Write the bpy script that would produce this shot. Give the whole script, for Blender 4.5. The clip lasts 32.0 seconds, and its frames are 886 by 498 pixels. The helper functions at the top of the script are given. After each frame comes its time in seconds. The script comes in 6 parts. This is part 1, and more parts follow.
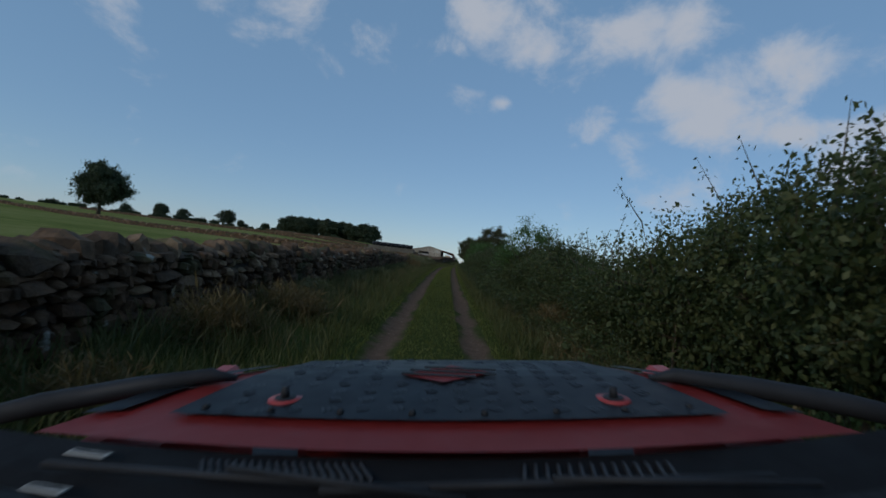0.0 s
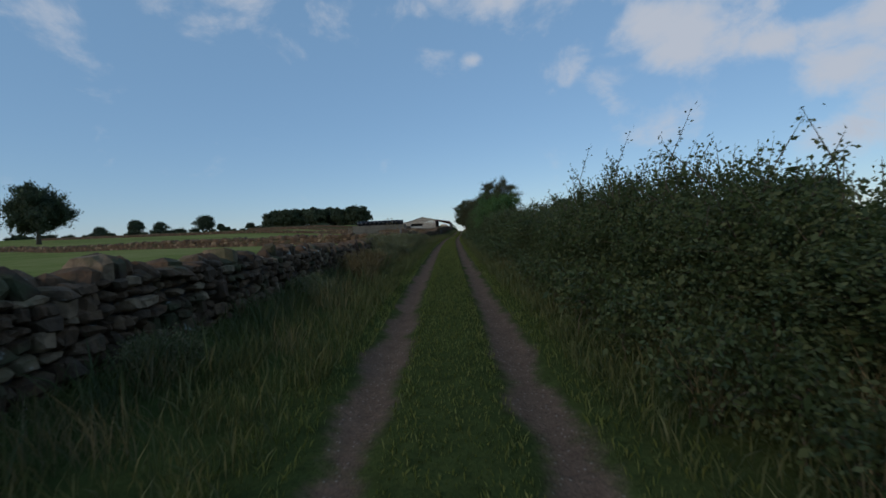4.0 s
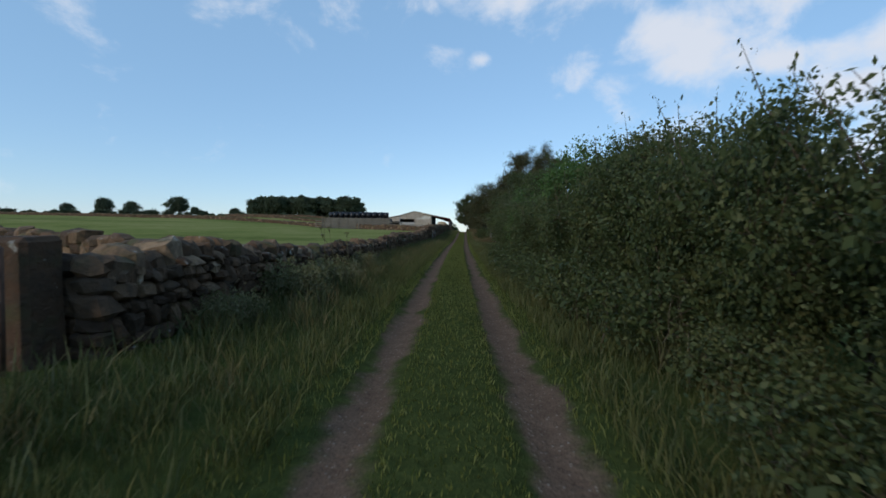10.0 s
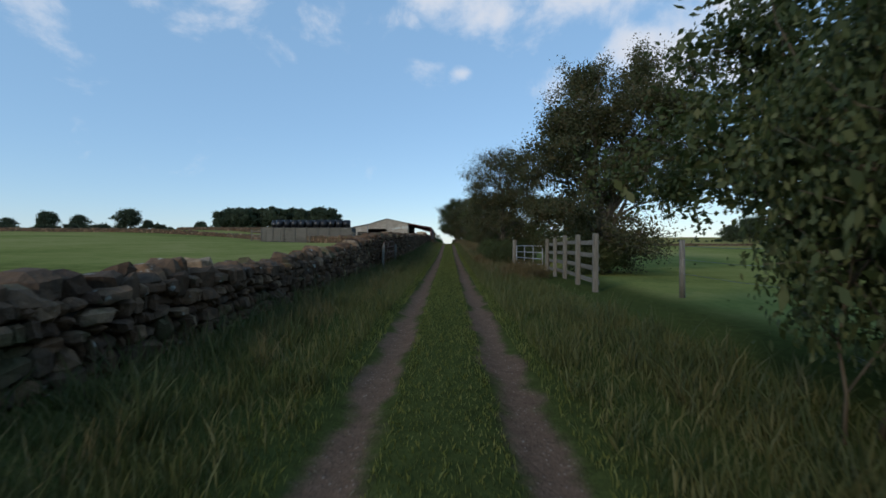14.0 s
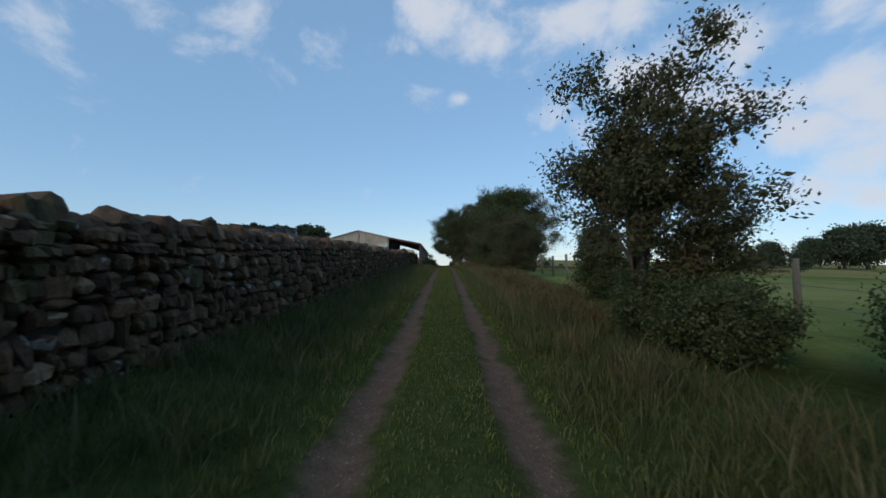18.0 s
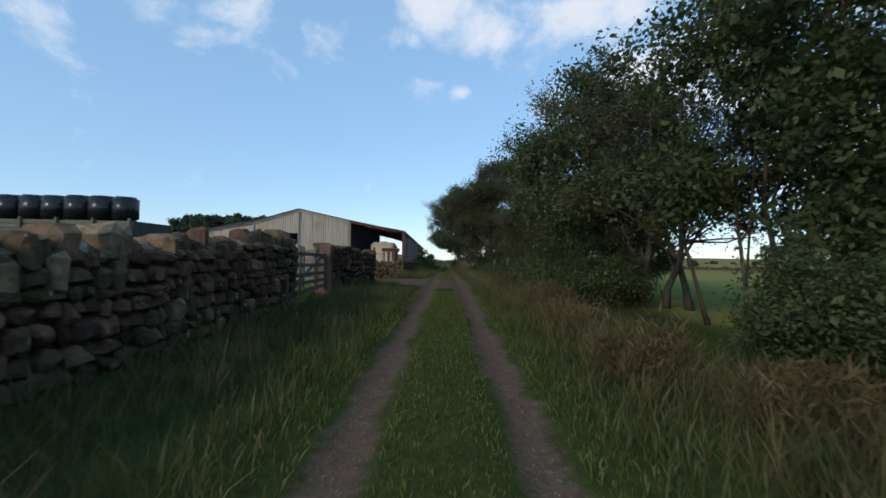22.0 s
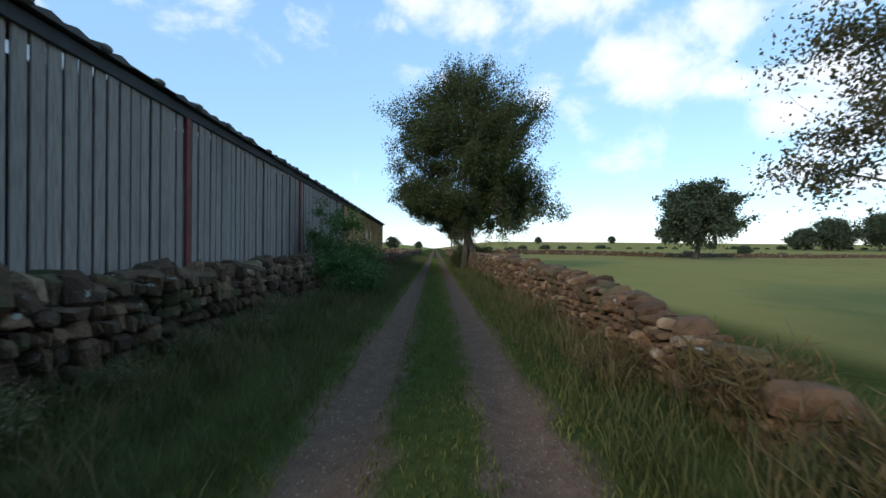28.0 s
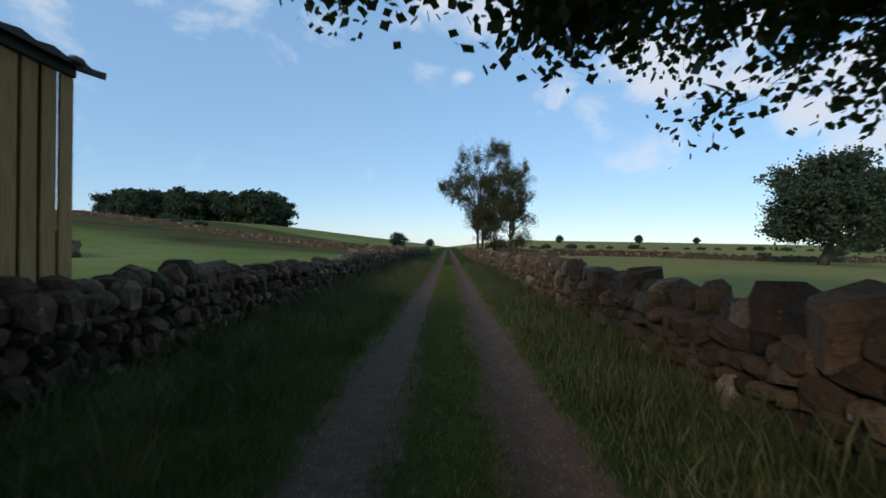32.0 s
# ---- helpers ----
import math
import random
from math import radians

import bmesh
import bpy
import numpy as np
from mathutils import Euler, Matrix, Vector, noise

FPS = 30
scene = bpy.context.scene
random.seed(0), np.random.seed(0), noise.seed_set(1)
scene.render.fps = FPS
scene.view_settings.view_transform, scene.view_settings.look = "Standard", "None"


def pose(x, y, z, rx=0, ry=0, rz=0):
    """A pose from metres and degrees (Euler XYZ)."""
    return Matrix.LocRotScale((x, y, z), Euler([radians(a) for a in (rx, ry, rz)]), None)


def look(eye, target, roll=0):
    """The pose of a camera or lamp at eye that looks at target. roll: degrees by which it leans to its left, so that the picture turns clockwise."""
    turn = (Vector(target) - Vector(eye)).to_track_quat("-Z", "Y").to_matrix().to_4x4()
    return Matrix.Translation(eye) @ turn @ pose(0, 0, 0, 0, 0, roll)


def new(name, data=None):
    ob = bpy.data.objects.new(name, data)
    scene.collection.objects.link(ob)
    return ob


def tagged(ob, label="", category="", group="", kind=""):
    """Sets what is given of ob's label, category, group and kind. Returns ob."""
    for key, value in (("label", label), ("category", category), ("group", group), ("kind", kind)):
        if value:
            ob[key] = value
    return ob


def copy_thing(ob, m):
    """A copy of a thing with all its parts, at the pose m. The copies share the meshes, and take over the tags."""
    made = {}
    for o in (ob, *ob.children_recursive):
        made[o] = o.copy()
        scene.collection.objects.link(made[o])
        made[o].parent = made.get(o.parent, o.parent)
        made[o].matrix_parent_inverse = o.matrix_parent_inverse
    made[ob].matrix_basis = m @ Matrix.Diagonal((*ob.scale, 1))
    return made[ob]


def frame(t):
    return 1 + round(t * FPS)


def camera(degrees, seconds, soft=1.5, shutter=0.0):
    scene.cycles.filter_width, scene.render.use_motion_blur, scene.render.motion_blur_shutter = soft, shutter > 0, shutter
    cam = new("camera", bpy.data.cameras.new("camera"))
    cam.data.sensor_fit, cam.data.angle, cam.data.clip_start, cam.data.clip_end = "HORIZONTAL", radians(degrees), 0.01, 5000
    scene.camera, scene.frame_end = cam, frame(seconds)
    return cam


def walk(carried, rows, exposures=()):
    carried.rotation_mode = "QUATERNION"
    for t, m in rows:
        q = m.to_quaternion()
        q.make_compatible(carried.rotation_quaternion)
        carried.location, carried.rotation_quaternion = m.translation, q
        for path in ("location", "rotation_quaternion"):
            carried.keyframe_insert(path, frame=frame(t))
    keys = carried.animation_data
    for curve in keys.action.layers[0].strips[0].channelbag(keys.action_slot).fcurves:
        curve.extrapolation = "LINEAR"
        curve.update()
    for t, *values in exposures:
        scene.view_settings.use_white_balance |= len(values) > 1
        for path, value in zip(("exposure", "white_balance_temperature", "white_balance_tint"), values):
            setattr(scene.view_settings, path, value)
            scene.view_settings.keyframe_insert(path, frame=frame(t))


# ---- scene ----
FOV = 91.8


def lane_x(y):
    """Centre line of the lane: a gentle bend that runs out straight."""
    m = max(0.0, 1 - max(y, -30.0) / 87)
    return 2.9 * m * m


LANE_Z = ((-60, -0.4), (0, 0.03), (28, 0.79), (44, 1.09), (68, 1.30), (87, 1.41), (100, 1.57), (107, 1.70), (120, 2.18),
          (127, 2.42), (133, 2.55), (140, 2.60), (170, 2.55), (195, 2.5), (420, 3.0))


def lane_z(y):
    """Height of the lane along its length."""
    return float(np.mean([np.interp(y + d, *zip(*LANE_Z)) for d in (-4, -2, 0, 2, 4)]))


# ---- camera ----
cam = camera(FOV, 32.0, soft=1.6, shutter=0.1)
# seconds, place, rise, lean and turn of the camera in metres and degrees
PATH = (
    (0.0, 2.90, 0.00, 1.33, 2.19, -7.18, 3.46), (0.5, 2.75, 2.26, 1.38, 3.13, -3.33, 3.79), (1.0, 2.61, 4.52, 1.43, 1.63, 1.13, 3.66),
    (1.5, 2.46, 6.80, 1.50, 0.48, -0.27, 4.21), (2.0, 2.33, 9.08, 1.57, 1.63, -1.60, 3.50), (2.5, 2.19, 11.38, 1.63, -0.68, -0.36, 3.26),
    (3.0, 2.06, 13.68, 1.70, 0.36, 0.05, 2.21), (3.5, 1.93, 16.00, 1.77, -2.18, 2.52, 3.12), (5.5, 1.45, 25.38, 2.03, -0.78, -0.06, 3.75),
    (6.0, 1.34, 27.83, 2.09, -2.97, -3.09, 2.94), (6.5, 1.23, 30.33, 2.15, 0.39, -1.16, 1.78), (7.0, 1.12, 32.90, 2.20, -3.40, 0.56, 1.89),
    (7.5, 1.01, 35.53, 2.25, -2.24, -1.28, 1.88), (8.0, 0.91, 38.23, 2.30, -2.33, 0.20, 2.23), (8.5, 0.81, 40.98, 2.35, -1.74, 2.04, 1.88),
    (9.0, 0.72, 43.80, 2.39, -2.75, 1.29, 1.66), (9.5, 0.62, 46.67, 2.42, -0.88, -0.86, 1.78), (10.0, 0.54, 49.56, 2.45, -2.23, -0.87, 2.94),
    (10.5, 0.46, 52.49, 2.48, -0.69, -3.50, 3.19), (11.0, 0.38, 55.45, 2.50, -1.11, 0.69, 3.09), (11.5, 0.31, 58.44, 2.53, -1.30, 0.83, 2.54),
    (12.0, 0.25, 61.46, 2.55, -0.56, 0.12, 2.11), (12.5, 0.19, 64.52, 2.57, -2.01, 1.10, 1.22), (13.0, 0.14, 67.60, 2.60, -0.35, 2.89, 1.26),
    (13.5, 0.10, 70.72, 2.62, -0.74, 0.52, 1.54), (15.5, 0.00, 83.52, 2.69, -0.09, -0.00, -0.34), (16.0, 0.00, 86.80, 2.71, -0.24, -0.00, -0.47),
    (16.5, 0.00, 90.10, 2.74, 0.44, 0.20, 0.00), (17.0, 0.00, 93.40, 2.78, 0.65, 0.44, 0.59), (17.5, 0.00, 96.70, 2.82, 1.21, -0.54, 0.52),
    (18.0, 0.00, 100.00, 2.87, 2.25, -0.81, 0.22), (18.5, 0.00, 103.30, 2.92, 2.25, -1.74, 0.40), (19.0, 0.00, 106.60, 3.00, 1.66, -2.49, 0.13),
    (19.5, 0.00, 109.90, 3.10, 1.98, -0.36, -0.21), (20.0, 0.00, 113.20, 3.23, 1.60, 0.33, 0.15), (20.5, 0.00, 116.50, 3.36, 2.26, -0.17, 0.21),
    (21.0, 0.00, 119.80, 3.48, 2.02, -0.51, 0.31), (21.5, 0.00, 123.10, 3.60, 2.49, -0.68, 0.47), (22.0, 0.00, 126.40, 3.70, 1.50, -1.12, 0.35),
    (22.5, 0.00, 129.70, 3.79, 0.23, -0.48, 0.31), (23.0, 0.00, 133.00, 3.85, 1.14, 0.22, 0.26), (23.5, 0.00, 136.30, 3.89, 0.32, -0.02, 0.85),
    (24.0, 0.00, 139.60, 3.90, -0.09, -0.25, 0.71), (24.5, 0.00, 142.90, 3.90, 0.43, -1.12, 0.54), (25.0, 0.00, 146.20, 3.90, 0.33, 0.99, -0.98),
    (25.5, 0.00, 149.50, 3.89, -0.03, 1.00, -1.91), (27.5, 0.00, 162.70, 3.86, -0.68, -0.50, -0.90), (28.0, 0.00, 166.00, 3.86, -0.08, -0.50, -1.06),
    (28.5, 0.00, 169.30, 3.85, -1.51, -0.80, -0.98), (29.0, 0.00, 172.60, 3.84, -1.51, -1.00, -0.98), (29.5, 0.00, 175.90, 3.84, -1.13, -0.80, -0.60),
    (30.0, 0.00, 179.20, 3.83, -0.98, -0.70, -0.38), (30.5, 0.00, 182.50, 3.82, -3.24, -0.50, 0.15), (31.0, 0.00, 185.80, 3.81, -0.83, -0.50, 0.90),
    (31.5, 0.00, 189.10, 3.81, -0.08, -0.70, 0.68), (32.0, 0.00, 192.40, 3.80, -0.30, -1.00, 0.68),
)
EXPOSURES = ((0, -0.5, 6150, 10), (3, -0.4, 6150, 10), (6, -0.1, 6200, 10), (9, 0.15, 6300, 10), (10, 0.26, 6320, 10), (11, 0.18, 6330, 10), (13, 0.2, 6350, 10), (16, 0.22, 6280, 10), (17.5, 0.14, 6250, 10), (19, -0.02, 6200, 10), (22, 0.42, 6350, 10), (25, 0.5, 6500, 10), (28, 0.82, 6400, 10), (30, 0.76, 6620, 10), (31, 0.35, 6400, 10), (32, 0.25, 6250, 10))
walk(cam, [(t, pose(x, y, z, 90 + p, r, w)) for t, x, y, z, p, r, w in PATH], EXPOSURES)

# ---- sky and sun ----
SUN_AZ, SUN_EL = radians(215), radians(24)
world = bpy.data.worlds.new("sky")
scene.world = world
world.use_nodes = True
wt = world.node_tree
wt.nodes.clear()


def wn(kind, **values):
    n = wt.nodes.new(kind)
    for k, v in values.items():
        n.inputs[k].default_value = v
    return n


w_out, w_bg = wn("ShaderNodeOutputWorld"), wn("ShaderNodeBackground", Strength=0.15)
sky = wn("ShaderNodeTexSky")
sky.sky_type, sky.sun_disc, sky.sun_elevation, sky.sun_rotation = "NISHITA", False, SUN_EL, SUN_AZ
sky.air_density, sky.dust_density, sky.ozone_density = 1.0, 0.1, 1.5
w_co = wn("ShaderNodeTexCoord")
w_sep = wn("ShaderNodeSeparateXYZ")
wt.links.new(w_co.outputs["Generated"], w_sep.inputs[0])


def wmath(op, a, b=0.0, c=None):
    n = wt.nodes.new("ShaderNodeMath")
    n.operation = op
    for i, v in enumerate((a, b) if c is None else (a, b, c)):
        if isinstance(v, (int, float)):
            n.inputs[i].default_value = v
        else:
            wt.links.new(v, n.inputs[i])
    return n.outputs[0]


# clouds: noise over the sky's directions, flattened a little
flat = wt.nodes.new("ShaderNodeMapping")
flat.inputs["Location"].default_value, flat.inputs["Scale"].default_value = (3.1, 1.7, 0.4), (1.0, 1.0, 1.25)
wt.links.new(w_co.outputs["Generated"], flat.inputs["Vector"])
puffs = wn("ShaderNodeTexNoise", Scale=7.5, Detail=9.0, Roughness=0.6, Distortion=0.25)
banks = wn("ShaderNodeTexNoise", Scale=1.4, Detail=2.0)
for n in (puffs, banks):
    wt.links.new(flat.outputs[0], n.inputs["Vector"])
# where the cloud banks stand: turn to the right of the lane, height and width in degrees, and density
BANKS = ((-1.2, 30.9, 9.8, 0.46), (7.2, 28.9, 12.7, 0.50), (16.0, 29.0, 11.1, 0.48), (23.1, 29.1, 7.6, 0.40), (33.9, 24.8, 10.5, 0.44), (38.8, 22.7, 6.8, 0.28),
         (23.0, 21.8, 7.6, 0.50), (27.6, 19.9, 9.4, 0.54), (34.3, 18.0, 5.5, 0.46), (39.2, 18.1, 5.9, 0.48), (43.5, 18.5, 8.6, 0.52), (45.8, 16.1, 6.7, 0.50),
         (40.0, 13.5, 7.6, 0.48), (44.1, 11.4, 8.7, 0.52), (41.2, 8.0, 7.6, 0.40), (45.0, 6.8, 6.3, 0.40), (-29.3, 23.4, 6.8, 0.32), (-24.1, 23.5, 7.1, 0.23),
         (-15.4, 26.8, 9.9, 0.28), (-16.8, 29.5, 7.1, 0.19), (-11.0, 27.8, 7.5, 0.24), (-2.4, 22.4, 6.1, 0.30), (1.4, 21.6, 3.2, 0.40), (12.3, 19.4, 6.7, 0.27),
         (18.3, 17.5, 5.2, 0.25), (-36.2, 26.1, 7.0, 0.28), (-45.4, 22.1, 7.8, 0.28), (-26.1, 28.0, 9.0, 0.21), (-6.5, 27.5, 5.1, 0.28), (42.8, 23.4, 8.1, 0.28),
         (24.5, 13.4, 7.7, 0.15),
         (62, 22, 16, 0.25), (78, 35, 22, 0.25), (-55, 33, 12, 0.2), (10, 50, 14, 0.2), (140, 30, 25, 0.25), (-120, 40, 20, 0.25))
long_way = wt.nodes.new("ShaderNodeVectorMath")  # the banks are wider than high
long_way.operation = "MULTIPLY"
long_way.inputs[1].default_value = (1.0, 1.0, 1.7)
wt.links.new(w_co.outputs["Generated"], long_way.inputs[0])
bias = None
for turn, rise, wide, much in BANKS:
    near = wt.nodes.new("ShaderNodeVectorMath")
    near.operation = "DISTANCE"
    wt.links.new(long_way.outputs[0], near.inputs[0])
    near.inputs[1].default_value = (math.sin(radians(turn)) * math.cos(radians(rise)), math.cos(radians(turn)) * math.cos(radians(rise)), 1.7 * math.sin(radians(rise)))
    one = wt.nodes.new("ShaderNodeMapRange")
    one.interpolation_type = "SMOOTHSTEP"
    for i, v in ((1, radians(wide)), (2, 0.0), (3, 0.0), (4, much)):
        one.inputs[i].default_value = v
    wt.links.new(near.outputs["Value"], one.inputs[0])
    bias = one.outputs[0] if bias is None else wmath("MAXIMUM", bias, one.outputs[0])
cover = wmath("ADD", wmath("MULTIPLY_ADD", puffs.outputs["Fac"], 1.5, wmath("MULTIPLY_ADD", banks.outputs["Fac"], 0.4, -0.53)), bias)
dense = wt.nodes.new("ShaderNodeMapRange")
dense.interpolation_type = "SMOOTHSTEP"
for i, v in ((1, 0.58), (2, 1.08), (3, 0.0), (4, 0.9)):
    dense.inputs[i].default_value = v
wt.links.new(cover, dense.inputs[0])
shade = wt.nodes.new("ShaderNodeValToRGB")
shade.color_ramp.elements[0].position, shade.color_ramp.elements[0].color = 0.6, (4.9, 5.0, 5.2, 1)
shade.color_ramp.elements[1].position, shade.color_ramp.elements[1].color = 1.4, (4.1, 4.25, 4.6, 1)
wt.links.new(cover, shade.inputs[0])
w_mix = wt.nodes.new("ShaderNodeMixRGB")
wt.links.new(dense.outputs[0], w_mix.inputs[0])
veil = wt.nodes.new("ShaderNodeMixRGB")  # thin high haze evens out the clear sky
veil.inputs[0].default_value, veil.inputs[2].default_value = 0.63, (1.5, 2.7, 4.15, 1)
wt.links.new(sky.outputs[0], veil.inputs[1])
wt.links.new(veil.outputs[0], w_mix.inputs[1])
wt.links.new(shade.outputs[0], w_mix.inputs[2])
wt.links.new(w_mix.outputs[0], w_bg.inputs[0])
wt.links.new(w_bg.outputs[0], w_out.inputs[0])

sun = new("sun", bpy.data.lights.new("sun", "SUN"))
sun.data.energy, sun.data.angle, sun.data.color = 1.2, radians(10), (1.0, 0.87, 0.7)
sun.matrix_world = look((0, 0, 0), (math.sin(SUN_AZ) * -math.cos(SUN_EL), -math.cos(SUN_AZ) * math.cos(SUN_EL), -math.sin(SUN_EL)))


# ---- materials ----
class Mat:
    """A small builder for node materials."""

    def __init__(self, name, rough=0.8, metal=0.0, spec=0.3):
        self.m = bpy.data.materials.new(name)
        self.m.use_nodes = True
        self.t = self.m.node_tree
        self.b = self.t.nodes["Principled BSDF"]
        self.b.inputs["Roughness"].default_value = rough
        self.b.inputs["Metallic"].default_value = metal
        self.b.inputs["Specular IOR Level"].default_value = spec
        self.co = self.t.nodes.new("ShaderNodeTexCoord")
        self.geo = self.t.nodes.new("ShaderNodeNewGeometry")

    def put(self, socket, v):
        if isinstance(v, (int, float)):
            socket.default_value = v
        elif isinstance(v, tuple):
            socket.default_value = (*v, 1) if len(v) == 3 and len(socket.default_value) == 4 else v
        else:
            self.t.links.new(v, socket)

    def pos(self, scale=(1, 1, 1), local=True):
        n = self.t.nodes.new("ShaderNodeMapping")
        n.inputs["Scale"].default_value = scale
        self.t.links.new(self.co.outputs["Object"] if local else self.geo.outputs["Position"], n.inputs["Vector"])
        return n.outputs[0]

    def noise(self, scale, detail=4.0, rough=0.55, vec=None, dist=0.0):
        n = self.t.nodes.new("ShaderNodeTexNoise")
        n.inputs["Scale"].default_value, n.inputs["Detail"].default_value = scale, detail
        n.inputs["Roughness"].default_value, n.inputs["Distortion"].default_value = rough, dist
        self.t.links.new(vec if vec is not None else self.pos(), n.inputs["Vector"])
        return n.outputs["Fac"]

    def voro(self, scale, vec=None, feature="F1"):
        n = self.t.nodes.new("ShaderNodeTexVoronoi")
        n.feature = feature
        n.inputs["Scale"].default_value = scale
        self.t.links.new(vec if vec is not None else self.pos(), n.inputs["Vector"])
        return n.outputs["Distance"]

    def math(self, op, a, b=0.0, c=0.0):
        n = self.t.nodes.new("ShaderNodeMath")
        n.operation = op
        for i, v in enumerate((a, b, c)):
            self.put(n.inputs[i], v)
        return n.outputs[0]

    def step(self, v, lo, hi, a=0.0, b=1.0):
        n = self.t.nodes.new("ShaderNodeMapRange")
        n.interpolation_type = "SMOOTHSTEP"
        for i, x in enumerate((v, lo, hi, a, b)):
            self.put(n.inputs[i], x)
        return n.outputs[0]

    def mix(self, f, a, b, mode="MIX"):
        n = self.t.nodes.new("ShaderNodeMixRGB")
        n.blend_type = mode
        for i, v in enumerate((f, a, b)):
            self.put(n.inputs[i], v)
        return n.outputs[0]

    def ramp(self, f, *stops):
        n = self.t.nodes.new("ShaderNodeValToRGB")
        while len(n.color_ramp.elements) < len(stops):
            n.color_ramp.elements.new(0.5)
        for e, (p, c) in zip(n.color_ramp.elements, stops):
            e.position, e.color = p, (*c, 1)
        self.t.links.new(f, n.inputs[0])
        return n.outputs[0]

    def each(self):
        n = self.t.nodes.new("ShaderNodeObjectInfo")
        return n.outputs["Random"]

    def island(self):
        return self.geo.outputs["Random Per Island"]

    def bump(self, h, strength=0.3, dist=0.02):
        n = self.t.nodes.new("ShaderNodeBump")
        n.inputs["Strength"].default_value, n.inputs["Distance"].default_value = strength, dist
        self.t.links.new(h, n.inputs["Height"])
        self.t.links.new(n.outputs[0], self.b.inputs["Normal"])

    def col(self, c):
        self.put(self.b.inputs["Base Color"], c)
        return self

    def rough(self, v):
        self.put(self.b.inputs["Roughness"], v)
        return self


def leaf_mat(name, dark, mid, light, through_leaf=0.25, rough=0.55):
    a = Mat(name, rough, 0, 0.16)
    pick = a.math("ADD", a.math("MULTIPLY", a.island(), 0.42), a.math("MULTIPLY", a.noise(1.4, 3, vec=a.pos(local=False)), 0.62))
    a.col(a.ramp(pick, (0.2, dark), (0.5, mid), (0.85, light)))
    lit = a.t.nodes.new("ShaderNodeBsdfTranslucent")
    a.put(lit.inputs["Color"], (mid[0] * 1.5, mid[1] * 1.6, mid[2]))
    both = a.t.nodes.new("ShaderNodeMixShader")
    both.inputs[0].default_value = through_leaf
    a.t.links.new(a.b.outputs[0], both.inputs[1])
    a.t.links.new(lit.outputs[0], both.inputs[2])
    a.t.links.new(both.outputs[0], a.t.nodes["Material Output"].inputs["Surface"])
    return a.m


M_HEDGE = leaf_mat("hedge_leaf", (0.024, 0.035, 0.015), (0.054, 0.072, 0.027), (0.13, 0.135, 0.056))
M_ELDER = leaf_mat("elder_leaf", (0.04, 0.07, 0.022), (0.068, 0.12, 0.036), (0.12, 0.18, 0.06))
M_HAW = leaf_mat("hawthorn_leaf", (0.034, 0.042, 0.02), (0.066, 0.069, 0.031), (0.125, 0.088, 0.045))
M_SYC = leaf_mat("sycamore_leaf", (0.026, 0.036, 0.015), (0.047, 0.06, 0.021), (0.085, 0.095, 0.033))
# foliage further off: distance haze is put into these paler, bluer greens
M_FAR_HAZE = leaf_mat("far_leaf", (0.034, 0.047, 0.03), (0.054, 0.07, 0.04), (0.08, 0.1, 0.058), 0.2)
M_WEED = leaf_mat("weed_leaf", (0.075, 0.08, 0.042), (0.13, 0.13, 0.065), (0.25, 0.2, 0.11))
M_GRASS = leaf_mat("grass_blade", (0.05, 0.056, 0.021), (0.088, 0.096, 0.035), (0.165, 0.145, 0.065))
M_STRIP = leaf_mat("strip_grass", (0.066, 0.076, 0.02), (0.115, 0.128, 0.034), (0.18, 0.18, 0.06))
M_ROUGH = leaf_mat("rough_grass", (0.036, 0.045, 0.02), (0.065, 0.08, 0.032), (0.15, 0.125, 0.06))
M_TUSSOCK = leaf_mat("dry_tussock", (0.06, 0.045, 0.022), (0.125, 0.09, 0.042), (0.21, 0.155, 0.075))
M_STRAW = leaf_mat("dry_grass", (0.07, 0.065, 0.03), (0.14, 0.11, 0.055), (0.25, 0.19, 0.1))


def bark_mat(name, a0, a1):
    a = Mat(name, 0.9, 0, 0.15)
    v = a.pos((6, 6, 1.3))
    n = a.noise(2.2, 6, vec=v)
    a.col(a.mix(a.step(a.noise(1.1, 3), 0.5, 0.7), a.ramp(n, (0.3, a0), (0.7, a1)), (0.07, 0.085, 0.045)))
    a.bump(n, 0.7, 0.03)
    return a.m


M_BARK = bark_mat("bark", (0.045, 0.038, 0.03), (0.13, 0.115, 0.09))
M_TWIG = bark_mat("twig_bark", (0.05, 0.04, 0.028), (0.14, 0.11, 0.075))


